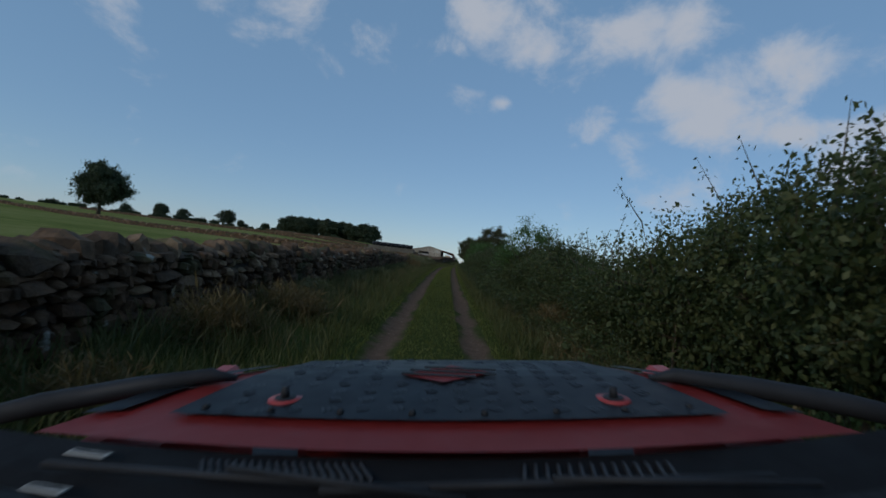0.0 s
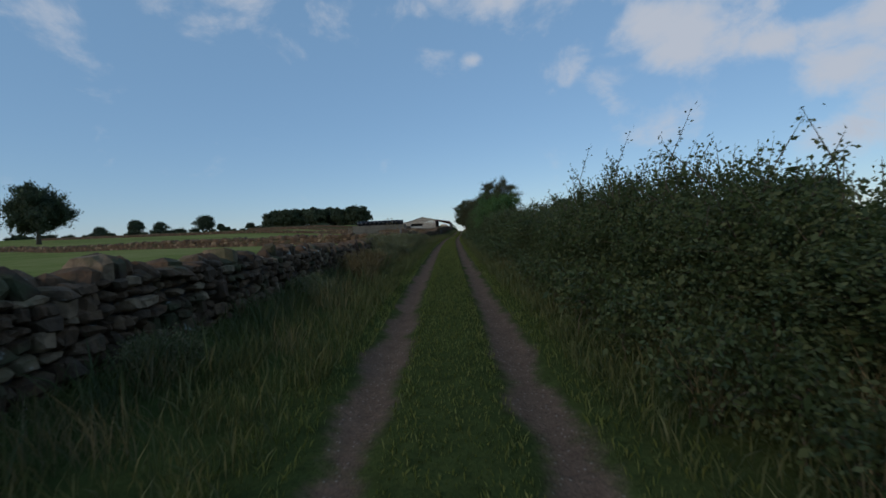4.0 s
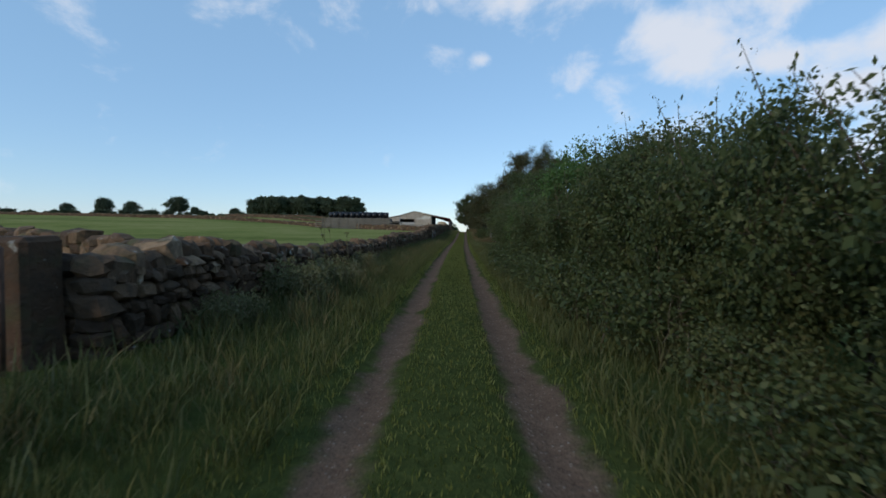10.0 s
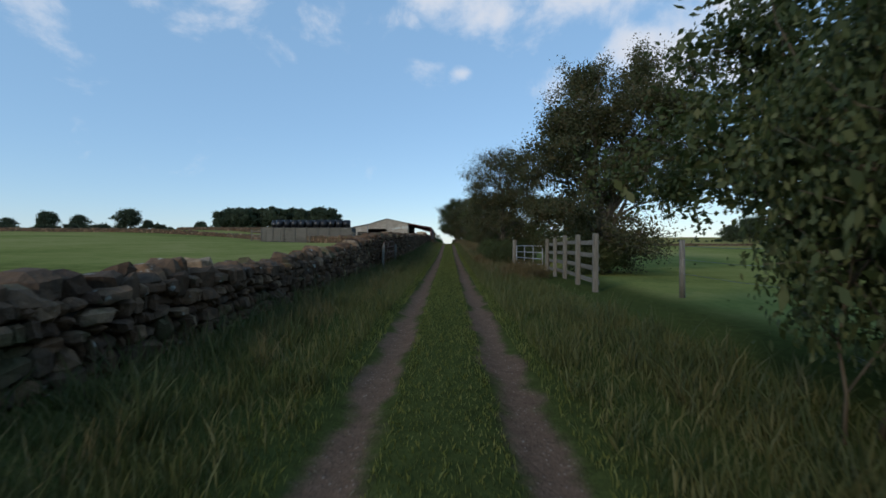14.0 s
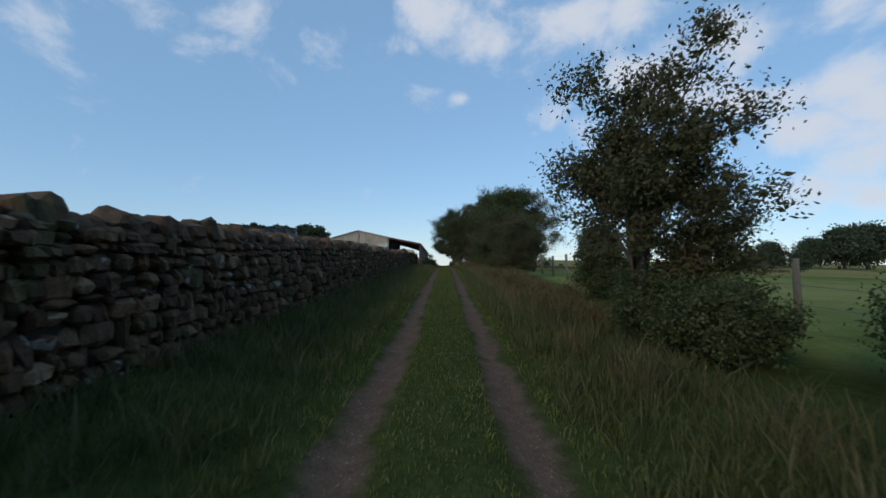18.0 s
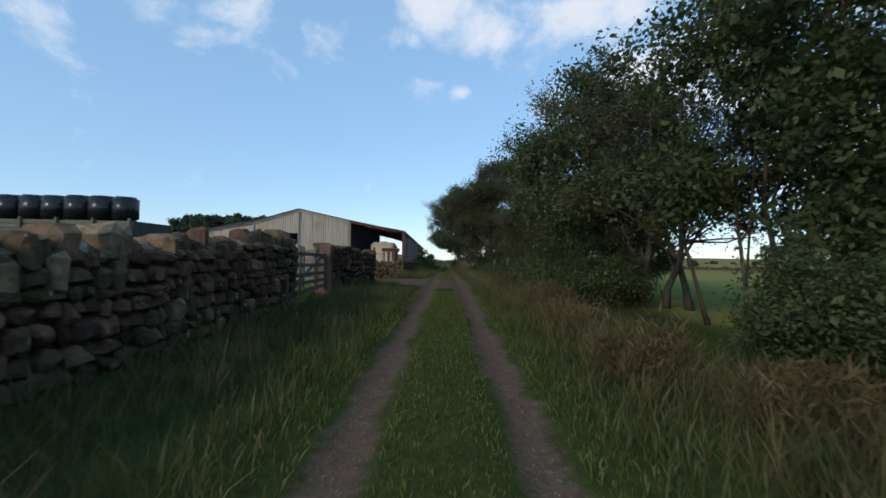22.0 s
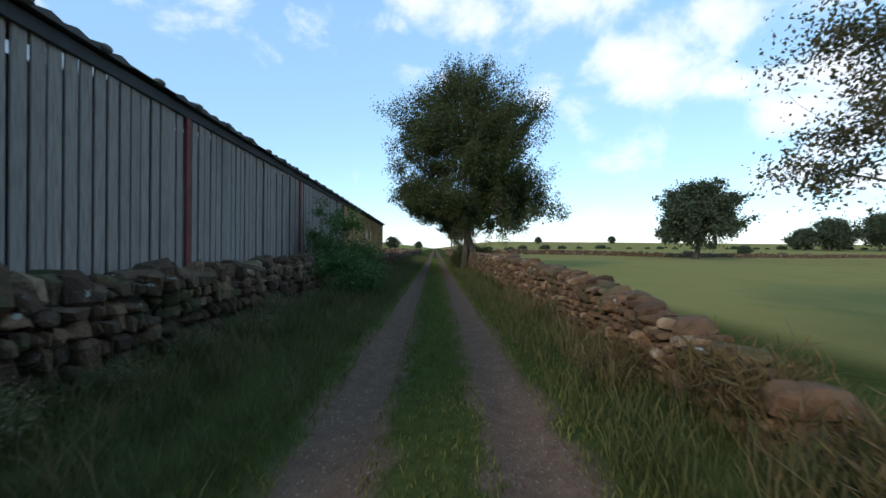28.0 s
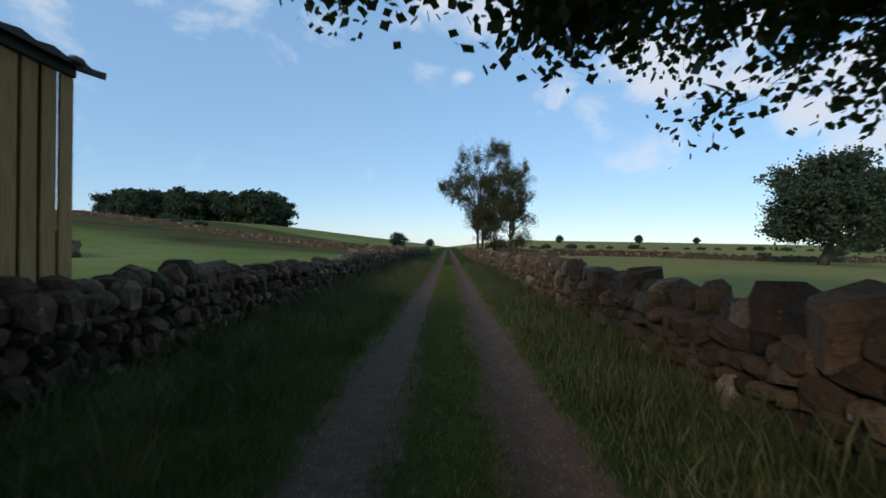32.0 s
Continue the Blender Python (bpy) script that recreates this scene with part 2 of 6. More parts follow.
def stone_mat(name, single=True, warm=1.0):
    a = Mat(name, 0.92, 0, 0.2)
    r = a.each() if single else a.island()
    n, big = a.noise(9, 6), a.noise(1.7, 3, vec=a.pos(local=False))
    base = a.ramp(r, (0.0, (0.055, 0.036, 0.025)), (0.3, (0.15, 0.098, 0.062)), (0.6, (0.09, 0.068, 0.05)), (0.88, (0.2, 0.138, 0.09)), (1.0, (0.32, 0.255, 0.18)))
    # warm > 1 paints a lit look: brighter tint, weaker dark flecks
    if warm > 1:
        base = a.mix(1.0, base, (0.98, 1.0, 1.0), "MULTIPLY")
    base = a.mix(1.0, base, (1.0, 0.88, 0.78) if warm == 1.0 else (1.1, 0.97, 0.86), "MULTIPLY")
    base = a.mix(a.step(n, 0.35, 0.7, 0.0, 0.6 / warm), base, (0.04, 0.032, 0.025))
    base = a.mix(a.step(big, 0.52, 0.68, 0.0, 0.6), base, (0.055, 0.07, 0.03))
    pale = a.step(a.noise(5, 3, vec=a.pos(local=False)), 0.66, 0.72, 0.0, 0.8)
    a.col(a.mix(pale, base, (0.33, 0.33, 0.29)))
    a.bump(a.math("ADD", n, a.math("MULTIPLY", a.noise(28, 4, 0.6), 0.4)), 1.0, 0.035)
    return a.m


M_STONE, M_STONES = stone_mat("field_stone"), stone_mat("field_stones", False)
# tan copy of the stone, lightened to carry the warm light falling there
M_STONE_LIT_TAN, M_STONES_LIT_TAN = stone_mat("tan_sandstone", True, 1.5), stone_mat("tan_sandstones", False, 1.5)


def ground_mat():
    a = Mat("ground", 1.0, 0, 0.0)
    sep = a.t.nodes.new("ShaderNodeSeparateXYZ")
    a.t.links.new(a.geo.outputs["Position"], sep.inputs[0])
    x, y = sep.outputs[0], sep.outputs[1]
    p = a.pos(local=False)
    m = a.math("MAXIMUM", a.math("SUBTRACT", 1.0, a.math("DIVIDE", a.math("MAXIMUM", y, -30.0), 87.0)), 0.0)
    off = a.math("SUBTRACT", x, a.math("MULTIPLY", a.math("MULTIPLY", m, m), 2.9))
    wob = a.math("MULTIPLY_ADD", a.noise(1.3, 5, 0.65, p), 0.5, -0.25)
    side = a.math("ABSOLUTE", off)
    far_end = a.step(y, 134, 141)  # past the yard the ruts are wider and stony
    rut = a.math("SUBTRACT", a.math("ABSOLUTE", a.math("SUBTRACT", side, 0.64)), a.math("MULTIPLY", far_end, 0.16))
    bare = a.step(a.math("ADD", rut, a.math("MULTIPLY", wob, 1.25)), 0.25, 0.08)
    # the stony turning into the yard
    tx = a.step(a.math("ADD", x, wob), 1.75, 1.5)
    corner = a.math("MULTIPLY_ADD", a.math("MAXIMUM", a.math("MINIMUM", x, 0.0), -4.4), 0.95, y)  # grass rounds the end of the wall
    ty = a.math("MULTIPLY", a.step(a.math("ADD", corner, a.math("MULTIPLY", wob, 2.6)), 142.9, 144.1), a.step(a.math("ADD", a.math("ADD", y, wob), a.math("MULTIPLY", x, -0.12)), 152.0, 150.9))
    bare = a.math("MAXIMUM", bare, a.math("MULTIPLY", tx, ty))
    yard = a.math("MULTIPLY", a.math("MULTIPLY", a.step(a.math("ADD", x, wob), -8.4, -8.8), a.step(x, -40, -38)), a.math("MULTIPLY", a.step(a.math("ADD", y, wob), 152.4, 153.0), a.step(y, 200, 199)))
    bare = a.math("MAXIMUM", bare, yard)
    fine, mid = a.noise(60, 5, 0.6, p), a.noise(7, 5, 0.6, p)
    stones = a.voro(22, p)
    soil = a.ramp(a.math("MULTIPLY_ADD", fine, 0.6, a.math("MULTIPLY", mid, 0.4)), (0.3, (0.07, 0.046, 0.033)), (0.55, (0.145, 0.095, 0.066)), (0.8, (0.24, 0.165, 0.118)))
    soil = a.mix(a.step(stones, 0.24, 0.12, 0.0, 0.7), soil, a.ramp(mid, (0.3, (0.18, 0.14, 0.11)), (0.7, (0.36, 0.3, 0.24))))
    turf = a.ramp(a.math("MULTIPLY_ADD", fine, 0.5, a.math("MULTIPLY", mid, 0.5)), (0.3, (0.028, 0.034, 0.012)), (0.55, (0.058, 0.07, 0.021)), (0.8, (0.1, 0.105, 0.038)))
    wide = a.noise(0.05, 4, 0.6, p)
    field = a.ramp(a.math("MULTIPLY_ADD", wide, 0.5, a.math("MULTIPLY_ADD", a.noise(0.7, 5, 0.7, p), 0.3, a.math("MULTIPLY", a.noise(9, 4, 0.7, p), 0.24))), (0.4, (0.10, 0.118, 0.034)), (0.5, (0.17, 0.187, 0.056)), (0.6, (0.235, 0.225, 0.085)))
    rough_field = a.ramp(a.noise(0.11, 5, 0.65, p), (0.35, (0.055, 0.06, 0.025)), (0.5, (0.10, 0.085, 0.04)), (0.7, (0.07, 0.10, 0.03)))
    # rough moorland pasture further off and on the hill, striped by field edges
    band = a.math("ADD", y, a.math("MULTIPLY", x, 0.35))
    far = a.step(a.math("ADD", band, a.math("MULTIPLY", wide, 60.0)), 250, 275)
    far2 = a.step(a.math("ADD", band, a.math("MULTIPLY", wide, 40.0)), 330, 345)
    field = a.mix(a.math("MULTIPLY", far, a.math("SUBTRACT", 1.0, far2)), field, rough_field)
    dry = a.math("MULTIPLY", a.step(a.math("ADD", y, a.math("MULTIPLY", wide, 20.0)), 160, 176), a.math("MULTIPLY", a.step(off, 2.0, 4.0), a.step(a.noise(0.35, 5, 0.7, p), 0.25, 0.65, 0.5, 1.0)))
    field = a.mix(dry, field, (0.24, 0.205, 0.075))
    turf = a.mix(a.step(side, 4.0, 5.5), turf, field)
    a.col(a.mix(bare, turf, soil))
    a.bump(a.math("ADD", a.math("MULTIPLY", fine, 0.5), a.math("ADD", mid, a.math("MULTIPLY", stones, -0.35))), 0.5, 0.04)
    return a.m


M_GROUND = ground_mat()


def board_mat(name, c0, c1, c2):
    a = Mat(name, 0.85, 0, 0.2)
    grain = a.noise(5, 6, 0.6, a.pos((14, 14, 0.7), False))
    base = a.ramp(grain, (0.3, c0), (0.5, c1), (0.72, c2))
    base = a.mix(a.math("MULTIPLY", a.each(), 0.35), base, c0)
    base = a.mix(a.step(a.noise(0.8, 4, 0.6, a.pos((1, 1, 0.4), False)), 0.5, 0.75, 0, 0.45), base, (c0[0] * 0.55, c0[1] * 0.55, c0[2] * 0.55))
    a.col(base)
    a.bump(grain, 0.3, 0.01)
    return a.m


M_GREY_BOARD = board_mat("weathered_board", (0.17, 0.14, 0.118), (0.28, 0.24, 0.21), (0.39, 0.345, 0.305))
M_PALE_BOARD = board_mat("pale_board", (0.3, 0.25, 0.19), (0.46, 0.4, 0.32), (0.6, 0.53, 0.43))
M_TAN_BOARD = board_mat("new_board", (0.30, 0.175, 0.07), (0.45, 0.285, 0.12), (0.57, 0.39, 0.19))
M_POST = board_mat("old_post", (0.075, 0.066, 0.054), (0.145, 0.128, 0.105), (0.24, 0.215, 0.18))
M_RAIL = board_mat("pale_rail", (0.09, 0.08, 0.064), (0.165, 0.148, 0.12), (0.26, 0.24, 0.2))


def plain_mat(name, c, rough=0.6, metal=0.0, wear=None, scale=6.0, amount=0.5, spec=0.4):
    a = Mat(name, rough, metal, spec)
    n = a.noise(scale, 5, 0.6)
    w = wear or tuple(v * 0.55 for v in c)
    a.col(a.mix(a.step(n, 0.45, 0.7, 0, amount), c, w))
    a.rough(a.step(n, 0.3, 0.8, max(0.05, rough - 0.1), min(1.0, rough + 0.15)))
    a.bump(n, 0.1, 0.005)
    return a.m


M_ROOF = plain_mat("roof_sheet", (0.10, 0.095, 0.09), 0.9, 0, (0.05, 0.05, 0.04), 2.0)
M_RED = plain_mat("red_oxide_steel", (0.16, 0.035, 0.028), 0.7, 0, (0.09, 0.04, 0.03), 5.0)
M_GALV = plain_mat("galvanised_steel", (0.31, 0.32, 0.33), 0.6, 0.35, (0.2, 0.2, 0.19), 7.0)
M_RUST = plain_mat("rusty_steel", (0.11, 0.06, 0.04), 0.85, 0.2, (0.05, 0.03, 0.025), 9.0)
M_WRAP = plain_mat("bale_wrap", (0.012, 0.012, 0.014), 0.32, 0, (0.03, 0.03, 0.033), 8.0, 0.4)
M_PALE = plain_mat("pale_block", (0.4, 0.385, 0.35), 0.85, 0, (0.26, 0.25, 0.22), 2.0)
M_BRICK = plain_mat("brick_plinth", (0.3, 0.18, 0.12), 0.9, 0, (0.2, 0.11, 0.07), 4.0)
# near-black: shade of the barn's inside put into colour, also dark trim
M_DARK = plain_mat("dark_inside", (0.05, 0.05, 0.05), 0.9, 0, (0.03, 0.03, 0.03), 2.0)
M_WIRE = plain_mat("fence_wire", (0.25, 0.25, 0.25), 0.5, 0.7)
M_TANK = plain_mat("cream_tank", (0.55, 0.47, 0.34), 0.5, 0, (0.4, 0.32, 0.22), 3.0)
M_CORE_SHADE = plain_mat("wall_core", (0.04, 0.033, 0.026), 0.95, 0, (0.02, 0.018, 0.015), 5.0)


def light_sheet_mat():
    """Cloudy translucent roof sheet."""
    a = Mat("roof_light_sheet", 0.6, 0, 0.3)
    a.col(a.mix(a.step(a.noise(3, 4), 0.4, 0.7), (0.75, 0.78, 0.78), (0.55, 0.57, 0.53)))
    lit = a.t.nodes.new("ShaderNodeBsdfTranslucent")
    lit.inputs["Color"].default_value = (0.85, 0.88, 0.88, 1)
    both = a.t.nodes.new("ShaderNodeMixShader")
    both.inputs[0].default_value = 0.75
    a.t.links.new(a.b.outputs[0], both.inputs[1])
    a.t.links.new(lit.outputs[0], both.inputs[2])
    a.t.links.new(both.outputs[0], a.t.nodes["Material Output"].inputs["Surface"])
    return a.m


M_LIGHT_SHEET = light_sheet_mat()


# ---- mesh helpers ----
def smooth(a, b, v):
    t = min(1.0, max(0.0, (v - a) / (b - a)))
    return t * t * (3 - 2 * t)


def mesh_from(name, verts, faces, mat, smooth_shade=False):
    me = bpy.data.meshes.new(name)
    me.from_pydata([tuple(v) for v in verts], [], [tuple(f) for f in faces])
    me.materials.append(mat)
    if smooth_shade:
        me.polygons.foreach_set("use_smooth", [True] * len(me.polygons))
    return me


def quads_mesh(name, verts, mat, smooth_shade=False):
    """A mesh of loose quads from an array (n, 4, 3)."""
    n = len(verts)
    me = bpy.data.meshes.new(name)
    me.vertices.add(n * 4)
    me.vertices.foreach_set("co", np.asarray(verts, np.float32).ravel())
    me.loops.add(n * 4)
    me.loops.foreach_set("vertex_index", np.arange(n * 4, dtype=np.int32))
    me.polygons.add(n)
    me.polygons.foreach_set("loop_start", np.arange(0, n * 4, 4, dtype=np.int32))
    me.polygons.foreach_set("loop_total", np.full(n, 4, np.int32))
    me.materials.append(mat)
    me.update(calc_edges=True)
    return me


def part(name, me, parent, label="", m=None):
    if isinstance(me, tuple):
        bm, mat = me
        me = bpy.data.meshes.new(name)
        bm.to_mesh(me)
        bm.free()
        me.materials.append(mat)
    ob = new(name, me)
    if parent is not None:
        ob.parent = parent
    if m is not None:
        ob.matrix_basis = m
    if label:
        tagged(ob, label)
    return ob


def thing(name, x, y, z=0.0, label="", category="", group="", kind="", rz=0.0):
    ob = new(name)
    ob.matrix_basis = pose(x, y, z, 0, 0, rz)
    return tagged(ob, label, category, group, kind)


def box(bm, cx, cy, cz, sx, sy, sz, rot=None, bevel=0.0):
    m = Matrix.Translation((cx, cy, cz)) @ (rot or Matrix()) @ Matrix.Diagonal((sx, sy, sz, 1))
    got = bmesh.ops.create_cube(bm, size=1.0, matrix=m)
    if bevel:
        es = {e for v in got["verts"] for e in v.link_edges}
        bmesh.ops.bevel(bm, geom=list(es), offset=bevel, segments=1, affect="EDGES")
    return bm


def boxed(*args, bevel=0.008, rot=None):
    return box(bmesh.new(), *args, rot=rot, bevel=bevel)


def tube_rows(pts, radii, sides):
    """Rings round a run of points, with its faces."""
    pts = [Vector(p) for p in pts]
    verts, faces = [], []
    for i, p in enumerate(pts):
        d = (pts[min(i + 1, len(pts) - 1)] - pts[max(i - 1, 0)]).normalized()
        a = d.cross(Vector((0.3, 0.9, 0.2) if abs(d.z) > 0.9 else (0, 0, 1))).normalized()
        b = d.cross(a)
        for k in range(sides):
            w = 2 * math.pi * k / sides
            verts.append(p + (a * math.cos(w) + b * math.sin(w)) * radii[i])
    for i in range(len(pts) - 1):
        for k in range(sides):
            j = (k + 1) % sides
            faces.append((i * sides + k, i * sides + j, (i + 1) * sides + j, (i + 1) * sides + k))
    faces.append(tuple(range(sides))[::-1])
    faces.append(tuple((len(pts) - 1) * sides + k for k in range(sides)))
    return verts, faces


def tubes_mesh(name, runs, mat):
    """One mesh of several tubes: (points, radii, sides)."""
    V, F = [], []
    for pts, radii, sides in runs:
        v, f = tube_rows(pts, radii, sides)
        F += [tuple(i + len(V) for i in q) for q in f]
        V += v
    return mesh_from(name, V, F, mat, True)


def rod(name, a, b, r, mat, parent, sides=8, label=""):
    return part(name, tubes_mesh(name, [((a, b), (r, r), sides)], mat), parent, label)


# ---- ground ----
def ground_z(x, y):
    off = x - lane_x(y)
    side = abs(off)
    z = lane_z(y)
    z -= 0.07 * math.exp(-((side - 0.64) / 0.2) ** 2)
    z += 0.12 * smooth(1.25, 3.1, side) if off < 0 else 0.12 * smooth(1.3, 3.2, side) * (1 - smooth(88, 90.5, y) * smooth(97, 95, y))
    if -14 < off < 0 and 141 < y < 162:
        z -= 0.12 * smooth(1.25, 3.1, side) * smooth(142.5, 144.5, y) * smooth(160.0, 157.5, y)
        z -= 0.35 * smooth(2.2, 4.2, side) * smooth(14.0, 10.0, side) * smooth(149.5, 153.0, y) * smooth(160.0, 157.5, y)
    z += 0.11 * max(-2.4, min(2.4, off)) * smooth(-6, -2.5, y) * smooth(4.5, 2.0, y)
    z += 10.5 * smooth(60, 432, y) * smooth(5, 100, -off)
    z += 12.0 * smooth(300, 800, y) * smooth(-10, 90, off) - 0.8 * smooth(4, 70, off)
    return z + 0.04 * noise.noise((x * 0.6, y * 0.6, 0)) * smooth(1.3, 2.6, side) + 0.25 * noise.noise((x * 0.05, y * 0.05, 3)) * smooth(6, 40, side)


def build_ground():
    offs = [0.13 * i for i in range(0, 30)]
    step_ = 0.2
    while offs[-1] < 2600:
        offs.append(offs[-1] + step_)
        step_ *= 1.14
    offs = [-o for o in offs[:0:-1]] + offs
    ys = list(np.arange(-8, 235, 0.6))
    step_ = 0.8
    while ys[-1] < 3200:
        ys.append(ys[-1] + step_)
        step_ *= 1.09
    lo, step_ = [-8.0], 1.0
    while lo[-1] > -600:
        lo.append(lo[-1] - step_)
        step_ *= 1.3
    ys = lo[:0:-1] + ys
    verts = [(lane_x(y) + o, y, ground_z(lane_x(y) + o, y)) for y in ys for o in offs]
    n = len(offs)
    faces = [(j * n + i, j * n + i + 1, (j + 1) * n + i + 1, (j + 1) * n + i) for j in range(len(ys) - 1) for i in range(n - 1)]
    tagged(new("ground", mesh_from("ground", verts, faces, M_GROUND, True)), "rutted farm lane with a grass strip between green pastures", "ground", kind="structure")


build_ground()

# ---- foliage ----

def leaves(points, size, mat, name="crown", droop=0.3, slim=0.55, seed=1):
    """Small leaf blades at the points, each a folded rhombus of two faces joined as one quad."""
    g = np.random.default_rng(seed)
    p = np.asarray(points, float)
    n = len(p)
    d = g.normal(size=(n, 3))
    d[:, 2] -= droop
    d /= np.linalg.norm(d, axis=1)[:, None]
    s = np.cross(d, g.normal(size=(n, 3)))
    s /= np.linalg.norm(s, axis=1)[:, None] + 1e-9
    L = (np.asarray(size) * g.uniform(0.6, 1.35, n))[:, None]
    mid = p + d * L * 0.45
    return quads_mesh(name, np.stack([p, mid + s * L * slim * 0.5, p + d * L, mid - s * L * slim * 0.5], 1), mat)


def woody(seed, height, radius, base, tips, limbs=6, trunk_r=0.2, forks=1, lean=0.0, squash=1.0, hollow=0.45, stems=1, top=1.0, pads=0, pad=0.2, gap=0.5, skirt=0, rough=1.0):
    """Limbs and twig tips of a tree or shrub whose crown fills an uneven egg from base to height."""
    g = np.random.default_rng(seed)
    mid, half = (base + height) / 2, (height - base) / 2
    lumps = [(Vector(g.normal(size=3)).normalized(), rough * g.uniform(0.08, 0.3)) for _ in range(7)]
    runs, nodes, made = [], [], []
    starts = [Vector((g.normal() * radius * 0.3, g.normal() * radius * 0.3, 0)) if stems > 1 else Vector((gap * (k - (forks - 1) / 2), 0, 0)) for k in range(max(stems, forks))]
    for k, st in enumerate(starts):
        pts, up_to = [], (mid + half * 0.45) * (g.uniform(0.75, 1.0) if k else 1.0)
        drift = Vector((g.normal() * 0.05 + lean, g.normal() * 0.05, 1))
        q = st.copy()
        for i in range(8):
            pts.append(q.copy())
            q = q + drift.normalized() * up_to / 7 + Vector((g.normal(), g.normal(), 0)) * 0.02 * height
        r0 = trunk_r * (1.0 if stems == 1 else g.uniform(0.5, 1.0))
        runs.append((pts, [r0 * 1.35] + [r0 * (1 - 0.11 * i) for i in range(1, 8)], 9 if r0 > 0.1 else 5))
        nodes += [(pt, r0 * (1 - 0.11 * i)) for i, pt in enumerate(pts) if pt.z > base * 0.7]
    if not nodes:
        nodes = [(runs[0][0][-1], trunk_r * 0.4)]

    def inside():
        while True:
            d = Vector(g.normal(size=3)).normalized()
            reach = 1.0 + sum(a * max(0, d.dot(v)) ** 3 for v, a in lumps) - 0.18
            f = max(hollow * g.random(), g.random() ** 0.4) * reach
            wide = 1.0 if d.z < 0 else top
            c = Vector((d.x * radius * f * wide + lean * mid, d.y * radius * f * wide * squash, mid + d.z * half * f))
            if c.z > 0.05:
                return c

    if pads:
        heads = [inside() for _ in range(pads)]
        for k in range(skirt):
            w = g.uniform(0, 2 * math.pi)
            r = radius * (g.uniform(0.4, 0.8) if math.cos(w) < 0 else g.uniform(0.5, 0.9))
            heads[k] = Vector((math.cos(w) * r, math.sin(w) * r, base + g.uniform(0.4, 2.6)))
    for k in range(limbs):
        want = heads[k % pads] if pads else inside()
        start, r = nodes[int(g.integers(len(nodes)))]
        bend = start.lerp(want, 0.5) + Vector((0, 0, 0.08 * (want - start).length))
        a = start.lerp(bend, 0.55)
        r1 = r * 0.55
        runs.append(([start, a, bend, bend.lerp(want, 0.55), want], [r1, r1 * 0.85, r1 * 0.62, r1 * 0.4, r1 * 0.15], 6))
        made += [(a, r1 * 0.8), (bend, r1 * 0.6), (bend.lerp(want, 0.55), r1 * 0.4), (want, r1 * 0.2)]
    pool = nodes + made
    P = np.array([tuple(p) for p, _ in pool])
    ends = []
    for k in range(tips):
        want = inside()
        if pads and g.random() < 0.94:
            want = heads[int(g.integers(pads))] + Vector((g.normal() * pad * radius, g.normal() * pad * radius, g.normal() * pad * radius * 0.55))
            if want.z < 0.1:
                want.z = 0.1
        near = np.linalg.norm(P - np.array(want), axis=1) + np.maximum(0, P[:, 2] - want.z) * 0.5
        i = int(near.argmin())
        start, r = pool[i]
        r1 = max(0.004, min(r * 0.5, 0.03))
        way = start.lerp(want, 0.5) + Vector(g.normal(size=3)) * 0.06 * (want - start).length
        runs.append(([start, way, want], [r1, r1 * 0.7, r1 * 0.3], 3))
        ends.append((want, way))
    return runs, ends


def leaf_points(ends, each, spread, seed):
    g = np.random.default_rng(seed)
    out = []
    for tip, way in ends:
        t, w = np.array(tip), np.array(way)
        k = g.random((each, 1)) ** 0.6
        out.append(w + (t - w) * k * 1.08 + g.normal(size=(each, 3)) * spread * (0.35 + 0.65 * k))
    return np.concatenate(out)


def shoots(seed, count, radius, z0, z1, leaf_each, long=0.9):
    """Long upright shoots that stand out of a hedge's top."""
    g = np.random.default_rng(seed)
    runs, pts = [], []
    for _ in range(count):
        w, q = g.uniform(0, 2 * math.pi), radius * 0.75 * math.sqrt(g.random())
        a = Vector((math.cos(w) * q, math.sin(w) * q, z0 * g.uniform(0.5, 0.85)))
        b = a + Vector((g.normal() * 0.28, g.normal() * 0.28, g.uniform(0.35, 1.0) * long))
        m = a.lerp(b, 0.55) + Vector((g.normal(), g.normal(), 0)) * 0.06
        runs.append(([a, m, b], [0.008, 0.006, 0.002], 4))
        for _ in range(leaf_each):
            k = g.random()
            pts.append(np.array(a.lerp(m, k * 2) if k < 0.5 else m.lerp(b, k * 2 - 1)) + g.normal(size=3) * 0.03)
    return runs, pts


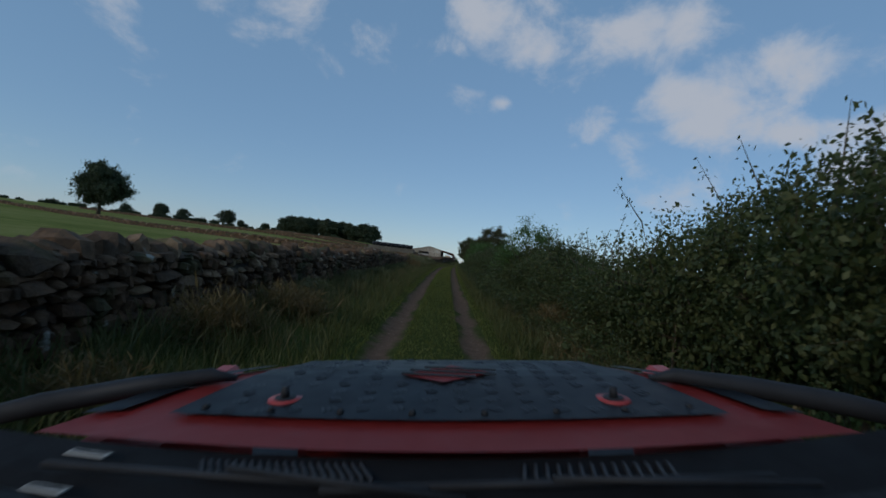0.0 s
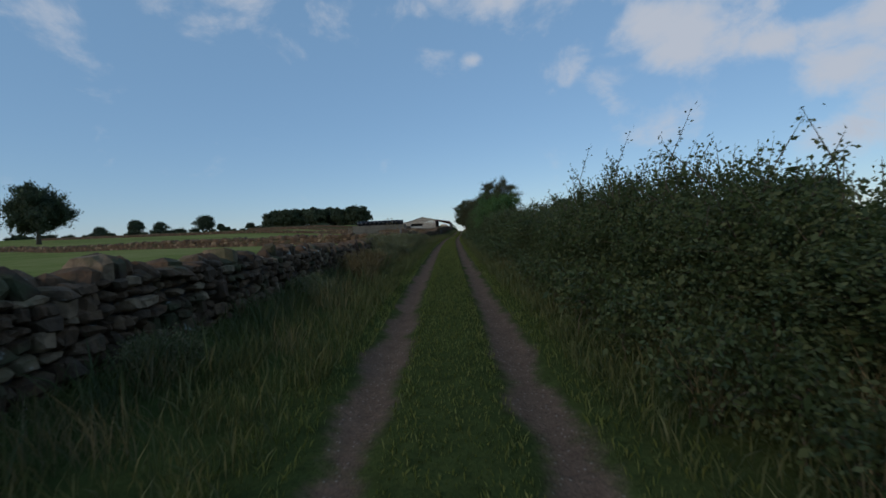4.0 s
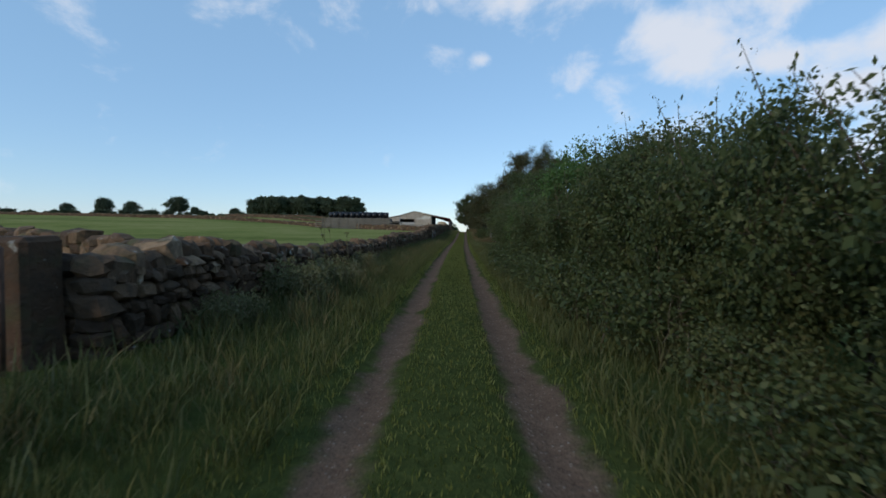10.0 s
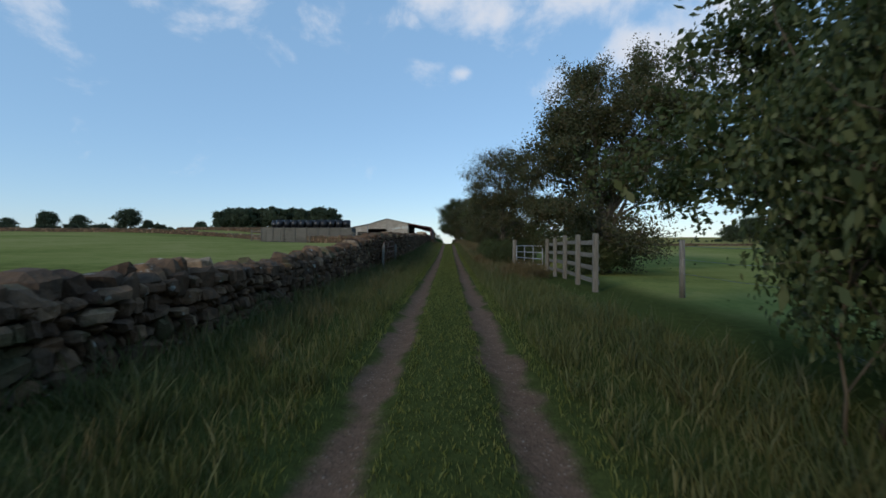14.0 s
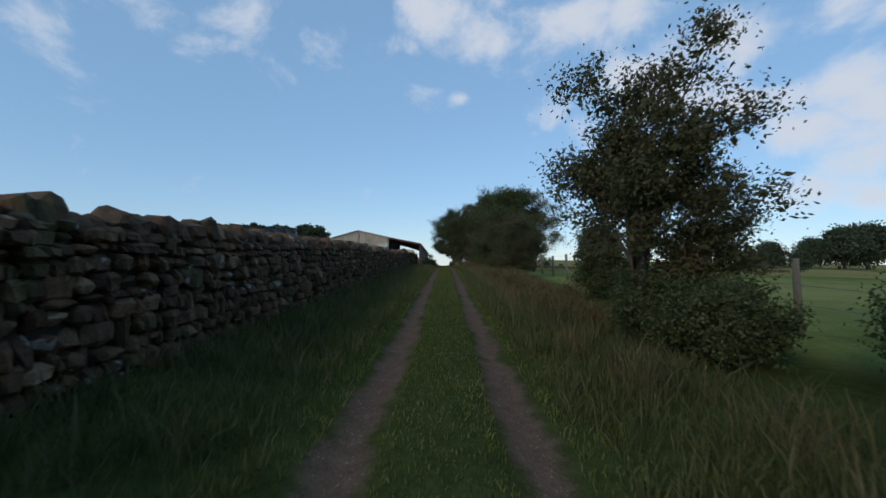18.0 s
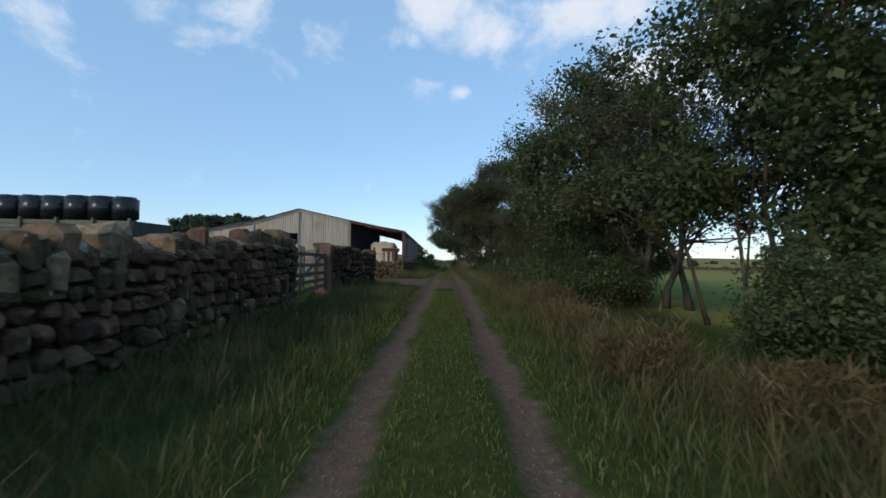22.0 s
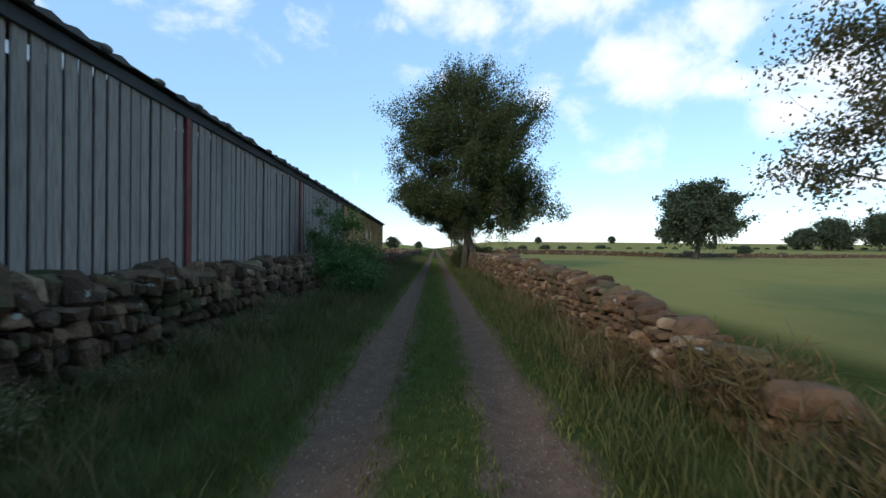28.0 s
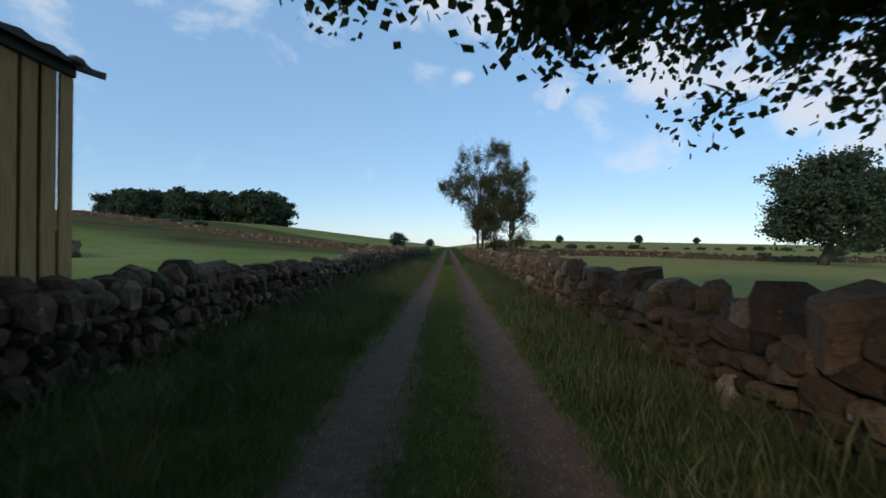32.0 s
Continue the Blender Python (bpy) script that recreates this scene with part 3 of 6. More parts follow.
def plant(name, seed, height, radius, base, tips, each, spread, leaf, mat, bark, label, category, group="", shoot=0, long=0.9, slim=0.55, droop=0.3, clear=0.0, inner=1.0, **kw):
    runs, ends = woody(seed, height, radius, base, tips, **kw)
    pts = leaf_points(ends, each, spread, seed + 1)
    if clear:  # the side over the lane is kept open below
        bare = lambda p: p[0] < 0.1 and p[2] < clear + 0.5 * max(0, -p[0] - 1.0)
        runs = [r for r in runs if len(r[0]) == 8 or not bare(r[0][-1])]
        pts = pts[~((pts[:, 0] < 0.1) & (pts[:, 2] < clear + 0.5 * np.maximum(0, -pts[:, 0] - 1.0)))]
    sizes = np.full(len(pts), leaf)
    deep = leaf_points([(w + (t - w) * 0.35, w) for t, w in ends], max(1, round(each * inner / 10)), spread * 1.1, seed + 5)  # broad leaves of the shaded inside
    if clear:
        deep = deep[~((deep[:, 0] < 0.1) & (deep[:, 2] < clear + 0.5 * np.maximum(0, -deep[:, 0] - 1.0)))]
    pts, sizes = np.concatenate([pts, deep]), np.concatenate([sizes, np.full(len(deep), leaf * 1.9)])
    if shoot:
        r2, p2 = shoots(seed + 2, shoot, radius * 0.9, height * 0.85, height, 52, long)
        runs += r2
        pts = np.concatenate([pts, np.array(p2)])
        sizes = np.concatenate([sizes, np.full(len(p2), min(leaf * 1.2, 0.05))])
    ob = new(name)
    tagged(ob, label, category, group)
    main = [r for r in runs if r[1][0] > 0.012] or runs[:3]
    fine = [r for r in runs if r[1][0] <= 0.012]
    lone = kw.get("stems", 1) == 1
    wood = part("trunk" if lone else "stem_work", tubes_mesh("trunk", main, bark), ob)
    if not lone:
        tagged(wood, kind="stuff")
    if fine:
        tagged(part("twig_work", tubes_mesh("twig_work", fine, bark), ob), kind="stuff")
    part("crown", leaves(pts, sizes, mat, "crown", droop, slim, seed + 3), ob)
    return ob


TEMPLATES = {}


def template(key, *args, **kw):
    TEMPLATES[key] = [plant(*args, **kw), False]


def set_plant(key, off, y, size=1.0, turn=None, tall=None, sink=0.03, label="", world=False):
    """A copy of a plant at its place beside the lane; the first use moves the plant itself."""
    x = off if world else lane_x(y) + off
    turn = random.uniform(0, 360) if turn is None else turn
    m = pose(x, y, ground_z(x, y) - sink, 0, 0, turn)
    ob, used = TEMPLATES[key]
    if used:
        ob = copy_thing(ob, m)
    TEMPLATES[key][1] = True
    ob.matrix_basis = m @ Matrix.Diagonal((size, size, size * (tall or 1.0), 1))
    if label:
        tagged(ob, label)
    return ob


def hedge_t(key, seed, h, mat=None, shoot=26, r=0.95):
    template(key, "hedge_shrub", seed, h, r, 0.12, 300, 78, 0.085, 0.037, mat or M_HEDGE, M_TWIG, "dense dark green hedge shrub with long upright shoots", "hedge",
             "hedge along the lane", shoot=shoot, long=1.0, limbs=26, trunk_r=0.022, stems=7, hollow=0.75)


hedge_t("hedge_a", 11, 1.5)
hedge_t("hedge_b", 12, 1.6, shoot=38)
hedge_t("hedge_c", 13, 1.4, shoot=16)
hedge_t("hedge_d", 14, 1.7, shoot=50, r=1.05)
template("elder_a", "elder_bush", 21, 3.1, 1.35, 0.25, 330, 76, 0.13, 0.06, M_ELDER, M_TWIG, "leafy bright green elder bush in the hedge", "bush", "bushes in the hedge", limbs=22, trunk_r=0.03, stems=6, hollow=0.7, droop=0.7, slim=0.45, pads=24, pad=0.22)
template("elder_b", "elder_bush", 22, 3.3, 1.2, 0.9, 280, 76, 0.13, 0.062, M_ELDER, M_TWIG, "tall leafy elder bush with bare lower stems", "bush", "bushes in the hedge", limbs=20, trunk_r=0.03, stems=7, hollow=0.7, droop=0.7, slim=0.45, pads=20, pad=0.24)
template("tall_a", "hazel_bush", 25, 4.3, 1.5, 0.3, 560, 64, 0.14, 0.066, M_HEDGE, M_TWIG, "tall dark green hazel bush beside the lane", "bush", "bushes in the hedge", limbs=26, trunk_r=0.035, stems=6, hollow=0.7, shoot=14, long=1.2, pads=34, pad=0.2, top=0.85, inner=0.6)
template("tall_b", "hazel_bush", 26, 3.4, 1.45, 0.2, 480, 62, 0.13, 0.062, M_HEDGE, M_TWIG, "thick green hazel bush grown out of the hedge", "bush", "bushes in the hedge", limbs=26, trunk_r=0.03, stems=6, hollow=0.7, shoot=18, long=0.9, pads=30, pad=0.24)
template("haw_a", "hawthorn_tree", 31, 6.6, 3.1, 1.9, 620, 84, 0.15, 0.068, M_HAW, M_BARK, "spreading hawthorn tree with a layered dark crown", "tree", "hawthorns beside the lane", limbs=26, trunk_r=0.12, forks=2, gap=0.25, hollow=0.5, pads=40, pad=0.13)
template("haw_b", "hawthorn_tree", 32, 5.0, 1.4, 0.5, 420, 62, 0.13, 0.06, M_HAW, M_BARK, "ragged hawthorn with dead upper branches", "tree", "hawthorns beside the lane", limbs=22, trunk_r=0.07, forks=2, gap=0.2, hollow=0.5, pads=34, pad=0.17, rough=0.7)
template("haw_c", "hawthorn_tree", 33, 6.2, 2.9, 0.35, 900, 76, 0.17, 0.07, M_HAW, M_BARK, "dense rounded hawthorn reaching down to the grass", "tree", "hawthorns beside the lane", limbs=30, trunk_r=0.11, forks=2, gap=0.3, hollow=0.6, pads=60, pad=0.15)
template("haw_d", "hawthorn_tree", 34, 6.2, 2.7, 0.9, 520, 56, 0.16, 0.066, M_HAW, M_BARK, "tall thin hawthorn with sky showing through its crown", "tree", "hawthorns beside the lane", limbs=30, trunk_r=0.09, forks=3, gap=0.5, hollow=0.6, pads=60, pad=0.13, inner=0.3)
template("haw_e", "hawthorn_tree", 37, 7.2, 2.7, 1.4, 900, 76, 0.16, 0.066, M_HAW, M_BARK, "tall ivy-grown hawthorn with two straight trunks", "tree", "hawthorns beside the lane", limbs=34, trunk_r=0.13, forks=2, gap=0.3, hollow=0.45, pads=62, pad=0.14, inner=0.6, skirt=14)
template("ash_a", "ash_tree", 35, 10.5, 4.2, 0.6, 1300, 96, 0.22, 0.095, M_HAW, M_BARK, "tall dense dark green tree beside the lane", "tree", "roadside trees", limbs=40, trunk_r=0.2, hollow=0.6, pads=80, pad=0.14)
template("sycamore", "sycamore_tree", 41, 14.0, 5.4, 2.3, 2700, 80, 0.2, 0.09, M_SYC, M_BARK, "large sycamore with two trunks and a broad round crown", "tree", limbs=60, trunk_r=0.2, forks=2, gap=0.34, hollow=0.5, slim=0.85, droop=0.6, pads=190, pad=0.115, top=1.0, skirt=64, clear=2.35, rough=0.12, inner=0.2)
template("field_tree", "field_tree", 45, 12.0, 6.0, 2.0, 900, 46, 0.42, 0.3, M_FAR_HAZE, M_BARK, "broad-crowned oak standing alone in the pasture", "tree", "field trees", limbs=40, trunk_r=0.4, hollow=0.6, slim=0.8, pads=70, pad=0.17, top=0.85, rough=0.6)
template("far_tree", "field_tree", 46, 12.0, 6.2, 0.3, 420, 24, 0.55, 0.5, M_FAR_HAZE, M_BARK, "distant rounded tree on the skyline", "tree", "skyline trees", limbs=20, trunk_r=0.35, hollow=0.7, slim=0.8, top=0.85, rough=0.8)
template("far_bush", "field_bush", 48, 3.6, 3.6, 0.1, 110, 16, 0.5, 0.55, M_FAR_HAZE, M_BARK, "distant hedgerow bush along a field edge", "bush", "far hedgerows", limbs=8, trunk_r=0.08, stems=5, hollow=0.75, slim=0.8)
template("copse_tree", "copse_tree", 47, 20.0, 9.0, 0.4, 220, 24, 1.0, 1.2, M_FAR_HAZE, M_BARK, "tree of the distant round-topped copse on the hill", "tree", "copse on the hill", limbs=12, trunk_r=0.5, hollow=0.6, slim=0.8, pads=16, pad=0.2)
template("weed_a", "nettle_clump", 51, 1.15, 0.75, 0.05, 120, 34, 0.12, 0.05, M_WEED, M_TWIG, "clump of nettles and tall weeds on the verge", "weeds", "weeds on the verge", limbs=14, trunk_r=0.014, stems=16, hollow=0.75, droop=0.6, inner=0.3)
template("weed_b", "nettle_clump", 52, 0.8, 0.8, 0.03, 120, 40, 0.1, 0.048, M_WEED, M_TWIG, "low bramble and weed clump on the verge", "weeds", "weeds on the verge", limbs=14, trunk_r=0.012, stems=14, hollow=0.75, droop=0.5, inner=0.3)
template("weed_c", "nettle_clump", 58, 0.8, 0.75, 0.03, 110, 36, 0.11, 0.05, M_HEDGE, M_TWIG, "dark green nettles and cleavers at the foot of the hedge", "weeds", "weeds at the hedge foot", limbs=12, trunk_r=0.01, stems=14, hollow=0.7, droop=0.5, inner=0.6)
template("tussock", "grass_tussock", 57, 0.7, 0.6, 0.03, 70, 30, 0.09, 0.15, M_TUSSOCK, M_TUSSOCK, "tussock of dry straw-brown grass on the verge", "grass", "dry tussocks on the verge", limbs=10, trunk_r=0.004, stems=16, hollow=0.7, droop=-1.3, slim=0.085, inner=0.0)
template("bush_dark", "bramble_bush", 54, 1.35, 1.2, 0.05, 300, 54, 0.12, 0.058, M_HEDGE, M_TWIG, "dark bramble bush on the verge", "bush", "bushes on the verge", limbs=20, trunk_r=0.02, stems=9, hollow=0.75, droop=0.5, shoot=10, long=0.5)
template("bush_low", "bramble_bush", 53, 1.35, 1.2, 0.05, 300, 58, 0.12, 0.064, M_ELDER, M_TWIG, "green bramble bush in front of the stone wall", "bush", "bushes on the verge", limbs=20, trunk_r=0.02, stems=9, hollow=0.75, droop=0.5, shoot=10, long=0.6)

# ---- planting beside the lane: right-hand hedge ----
random.seed(4)
HEDGE_TOP = ((-8, 1.9), (0, 1.95), (5, 1.85), (6.5, 1.35), (9, 1.35), (9.8, 1.7), (10.8, 1.8), (11.4, 1.6), (11.9, 1.3), (12.6, 1.35), (13.2, 1.75), (15.2, 1.9), (15.9, 1.05), (21, 1.05), (23, 1.75), (26, 1.8), (28, 1.5), (44, 1.65), (51, 2.0), (56, 2.25), (60, 2.15), (66, 2.1), (70, 2.2), (73, 2.6), (77, 3.0))
y = -7.0
while y < 76.6:
    want = float(np.interp(y, *zip(*HEDGE_TOP)))
    key = random.choice(("hedge_c",) if want < 1.45 else ("hedge_a", "hedge_b", "hedge_c", "hedge_d") if want < 2.0 else ("hedge_c", "hedge_c", "hedge_a"))
    h0 = {"hedge_a": 1.5, "hedge_b": 1.6, "hedge_c": 1.4, "hedge_d": 1.7}[key]
    set_plant(key, 2.95 + random.uniform(-0.12, 0.15), y, 1.05, tall=want / h0 / 1.05)
    y += random.uniform(1.0, 1.3)
for key, off, y, size in (("elder_a", 3.0, 14.4, 0.85), ("tall_b", 3.2, 10.5, 0.52), ("elder_a", 3.0, 45.4, 0.95), ("elder_b", 3.5, 47.6, 1.05), ("tall_b", 3.4, 56.5, 0.9), ("elder_b", 3.7, 60.0, 1.08),
                          ("tall_b", 3.3, 63.0, 0.72), ("elder_a", 3.1, 66.0, 0.85), ("tall_b", 3.6, 69.5, 0.8), ("tall_a", 4.5, 73.6, 0.95), ("tall_a", 4.6, 75.8, 1.2), ("tall_b", 3.8, 77.4, 1.15)):
    set_plant(key, off, y, size)
# trees beyond the field gate
for key, off, y, size in (("ash_a", 6.5, 91.6, 0.93), ("haw_b", 4.9, 111.6, 1.1), ("haw_c", 7.2, 152.4, 0.95), ("tall_a", 6.2, 151.6, 1.45), ("tall_b", 4.6, 159.2, 0.8), ("tall_b", 4.0, 163.4, 0.6), ("tall_b", 7.4, 158.4, 0.95), ("haw_b", 5.6, 160.6, 0.8), ("haw_e", 3.3, 98.4, 1.0), ("tall_b", 5.2, 97.0, 0.7), ("haw_b", 3.0, 106.3, 1.0), ("haw_b", 4.1, 106.7, 0.58), ("haw_c", 3.6, 121.2, 0.52), ("haw_c", 4.1, 126.4, 0.68), ("tall_a", 5.2, 132.8, 1.6),
                          ("haw_d", 5.0, 136.2, 0.95), ("haw_d", 5.6, 142.6, 1.3), ("tall_a", 4.9, 138.6, 1.65), ("tall_b", 4.9, 138.2, 0.8), ("haw_d", 5.1, 144.3, 1.0), ("haw_c", 4.9, 149.0, 0.92), ("tall_b", 4.5, 100.2, 0.75), ("haw_d", 7.0, 133.6, 0.9), ("ash_a", 3.75, 161.5, 0.98), ("haw_d", 6.9, 170.4, 0.95), ("tall_b", 5.0, 144.8, 0.78), ("tall_b", 5.6, 146.6, 0.72)):
    set_plant(key, off, y, size)
for off, y, size in ((2.7, 96.5, 0.9), (3.4, 95.6, 0.9), (2.7, 98.6, 1.0),  (2.9, 97.6, 1.0), (2.8, 99.6, 1.1), (2.8, 100.8, 0.8), (3.1, 105.0, 0.8), (3.0, 105.9, 0.85), (3.3, 107.2, 0.7), (4.2, 108.6, 0.9), (4.7, 103.7, 0.95)):
    set_plant("bush_dark", off + 0.1, y, size * 0.88, label="low bramble bush round the foot of a hawthorn")
set_plant("bush_dark", 5.7, 91.0, 1.1, label="dark ivy growing over the gate post")
set_plant("sycamore", 1.95, 192.2, 1.0, turn=12)
set_plant("bush_dark", 1.5, 192.5, 0.5, tall=1.9, label="ivy and bramble growing round the foot of the sycamore")
set_plant("bush_dark", 2.75, 193.0, 1.0, label="ivy and bramble growing round the foot of the sycamore")
for y in np.arange(139.4, 150.8, 1.4):
    set_plant(random.choice(("hedge_b", "hedge_d", "hedge_a")), 4.0 + random.uniform(-0.2, 0.4), y, random.uniform(0.7, 0.95), label="overgrown hedge shrub under the roadside trees")
# field and skyline trees
set_plant("field_tree", -127, 141, 1.35, world=True, tall=1.15, label="broad oak standing in the sloping pasture")
set_plant("field_tree", 55.7, 256.8, 1.42, world=True)
set_plant("haw_a", 2.5, 226, 0.92, tall=1.46, world=True, label="dark layered tree beside the lane where it runs on between walls")
set_plant("haw_b", 4.0, 219, 0.85, tall=1.7, world=True, label="thin ragged hawthorn against the lane wall beside a darker tree")
set_plant("haw_b", 3.4, 224.6, 1.25, world=True)
for x, y, s in ((-193, 331, 1.1), (-182, 331, 0.5), (-274, 363, 1.1), (-258, 370, 0.9), (-330, 390, 0.8), (-200, 450, 1.3), (-192, 455, 1.2), (-230, 470, 0.9), (-17, 335, 0.45), (-12, 480, 0.5),
                (308, 432, 3.0), (334, 440, 3.3), (286, 436, 2.2), (249, 432, 1.9), (236, 436, 1.3), (262, 440, 1.2), (105, 310, 0.35), (62, 150, 0.5), (190, 330, 1.0), (95, 560, 0.6), (180, 600, 0.7), (240, 610, 0.6), (300, 520, 0.8),
                (75, 60, 0.8), (88, 48, 1.0), (60, 44, 0.6), (120, 90, 1.0), (66, 75, 0.7)):
    set_plant("far_tree", x, y, s, world=True)
# hedgerows along the far field edges
random.seed(21)
for (x0, y0), (x1, y1), n, s in (((-120, 372), (-360, 350), 30, 1.0), ((-60, 300), (-170, 335), 10, 0.5), ((20, 420), (320, 470), 26, 0.7), ((12, 300), (140, 318), 14, 0.4), ((-360, 350), (-420, 250), 10, 1.1)):
    for k in range(n):
        f = (k + random.uniform(-0.3, 0.3)) / n
        set_plant("far_bush", x0 + (x1 - x0) * f, y0 + (y1 - y0) * f, s * random.uniform(0.6, 1.3), world=True, sink=1.0 * s)
random.seed(9)
for i in range(40):
    set_plant("copse_tree", -192 + 94 * (i + random.uniform(-0.3, 0.3)) / 39, 432 + random.uniform(-14, 40), random.uniform(0.84, 0.98), world=True)
# weeds on the left verge
y = 35.4
while y < 48.4:
    set_plant(random.choice(("weed_a", "weed_a", "weed_b")), -2.35 + random.uniform(-0.25, 0.2), y, random.uniform(0.65, 0.85))
    set_plant("weed_a", -3.2 + random.uniform(-0.2, 0.2), y + 0.3, random.uniform(0.7, 0.9))
    y += random.uniform(0.8, 1.1)
for off, y, s in ((-2.6, 56.5, 0.9), (-2.5, 58.4, 0.8), (-2.7, 62.0, 0.7), (-2.7, 54.6, 0.6), (-2.6, 22.0, 0.5), (-2.5, 26.0, 0.55), (-2.4, 33.5, 0.7), (-2.5, 8.5, 0.55), (-2.6, 13.0, 0.5), (-2.5, 17.0, 0.5)):
    set_plant("weed_b", off, y, s)
for off, y, s in ((-3.1, 144.4, 0.42), (-3.5, 145.9, 0.36), (-2.5, 145.0, 0.3), (-4.1, 147.0, 0.4)):
    set_plant("weed_b", off, y, s)
set_plant("elder_a", -2.6, 178.3, 0.8, label="leafy elder bush growing in front of the barn wall")
set_plant("bush_low", -2.4, 177.3, 0.8, label="low green elder growth in front of the barn wall")
random.seed(31)
for y0, y1 in ((-2, 68), (137.5, 151), (152.8, 165)):
    y = y0
    while y < y1:
        set_plant("weed_c", 2.05 + random.uniform(-0.25, 0.25) + (0.9 if y > 135 else 0.0), y, random.uniform(0.75, 1.15) * (0.75 if y < 12 else 1.0), tall=random.uniform(0.7, 1.15))
        y += random.uniform(0.8, 1.5)
for y0, y1, side, gap in ((-1, 8, -2.3, 1.7), (28.5, 34, -2.1, 1.1), (3, 9, 2.2, 1.6), (87.5, 90.5, 2.5, 1.0), (95.5, 99, 2.0, 1.2), (107.5, 120.5, 2.5, 0.85), (122, 142, 2.2, 1.7), (166, 171, 2.0, 1.5)):
    y = y0
    while y < y1:
        set_plant("tussock", side + random.uniform(-0.3, 0.35), y, random.uniform(0.6, 1.0), tall=random.uniform(0.7, 1.0))
        y += gap * random.uniform(0.7, 1.3)
set_plant("bush_dark", 4.0, 130.6, 0.9, label="bramble at the foot of the roadside hawthorns")
set_plant("bush_dark", 4.7, 112.2, 0.9, label="bramble at the foot of the roadside hawthorns")
set_plant("bush_dark", 4.0, 136.8, 0.9, label="bramble at the foot of the roadside hawthorns")
set_plant("bush_dark", 4.2, 128.8, 0.7, label="bramble at the foot of the roadside hawthorns")
for y in np.arange(165.0, 190.0, 1.15):
    set_plant(random.choice(("weed_a", "weed_b")), -2.6 + random.uniform(-0.15, 0.15), y, random.uniform(0.35, 0.55))
for kept, used in list(TEMPLATES.values()):
    if not used:
        for o in (*kept.children_recursive, kept):
            bpy.data.objects.remove(o)

# ---- dry-stone walls ----
def stone_template(seed):
    """An uneven block of about one unit with worn-off edges."""
    g = np.random.default_rng(seed)
    bm = bmesh.new()
    bmesh.ops.create_cube(bm, size=1.0)
    bmesh.ops.bevel(bm, geom=bm.edges[:], offset=g.uniform(0.18, 0.28), segments=1, affect="EDGES")
    skew = g.normal(size=(3, 3)) * 0.08
    taper = g.normal(size=3) * 0.16
    for v in bm.verts:
        c = np.array(v.co)
        c = c * (1 + taper * np.roll(c, 1)) * 1.05
        v.co = Vector(c + skew @ c + g.normal(size=3) * 0.045)
    me = bpy.data.meshes.new("stone")
    bm.to_mesh(me)
    bm.free()
    me.materials.append(M_STONE)
    return me


def boulder_template(seed):
    """A rounded boulder of about one unit for the coping."""
    g = np.random.default_rng(seed)
    bm = bmesh.new()
    bmesh.ops.create_icosphere(bm, subdivisions=2, radius=0.5)
    cuts = [(Vector(g.normal(size=3)).normalized(), g.uniform(0.3, 0.44)) for _ in range(9)]
    for v in bm.verts:
        c = v.co * 1.16
        c = Vector([math.copysign(abs(q * 2) ** 0.75, q) / 2 for q in c])
        for d, far in cuts:
            over = c.dot(d) - far
            if over > 0:
                c -= d * over * 0.85
        v.co = c + Vector(g.normal(size=3)) * 0.014
    me = bpy.data.meshes.new("stone")
    bm.to_mesh(me)
    bm.free()
    me.materials.append(M_STONE)
    return me


STONES = [stone_template(100 + i) for i in range(18)]
STONES += [boulder_template(200 + i) for i in range(10)]
STONE_V = [np.array([v.co[:] for v in me.vertices]) for me in STONES]
STONE_F = [[tuple(p.vertices) for p in me.polygons] for me in STONES]


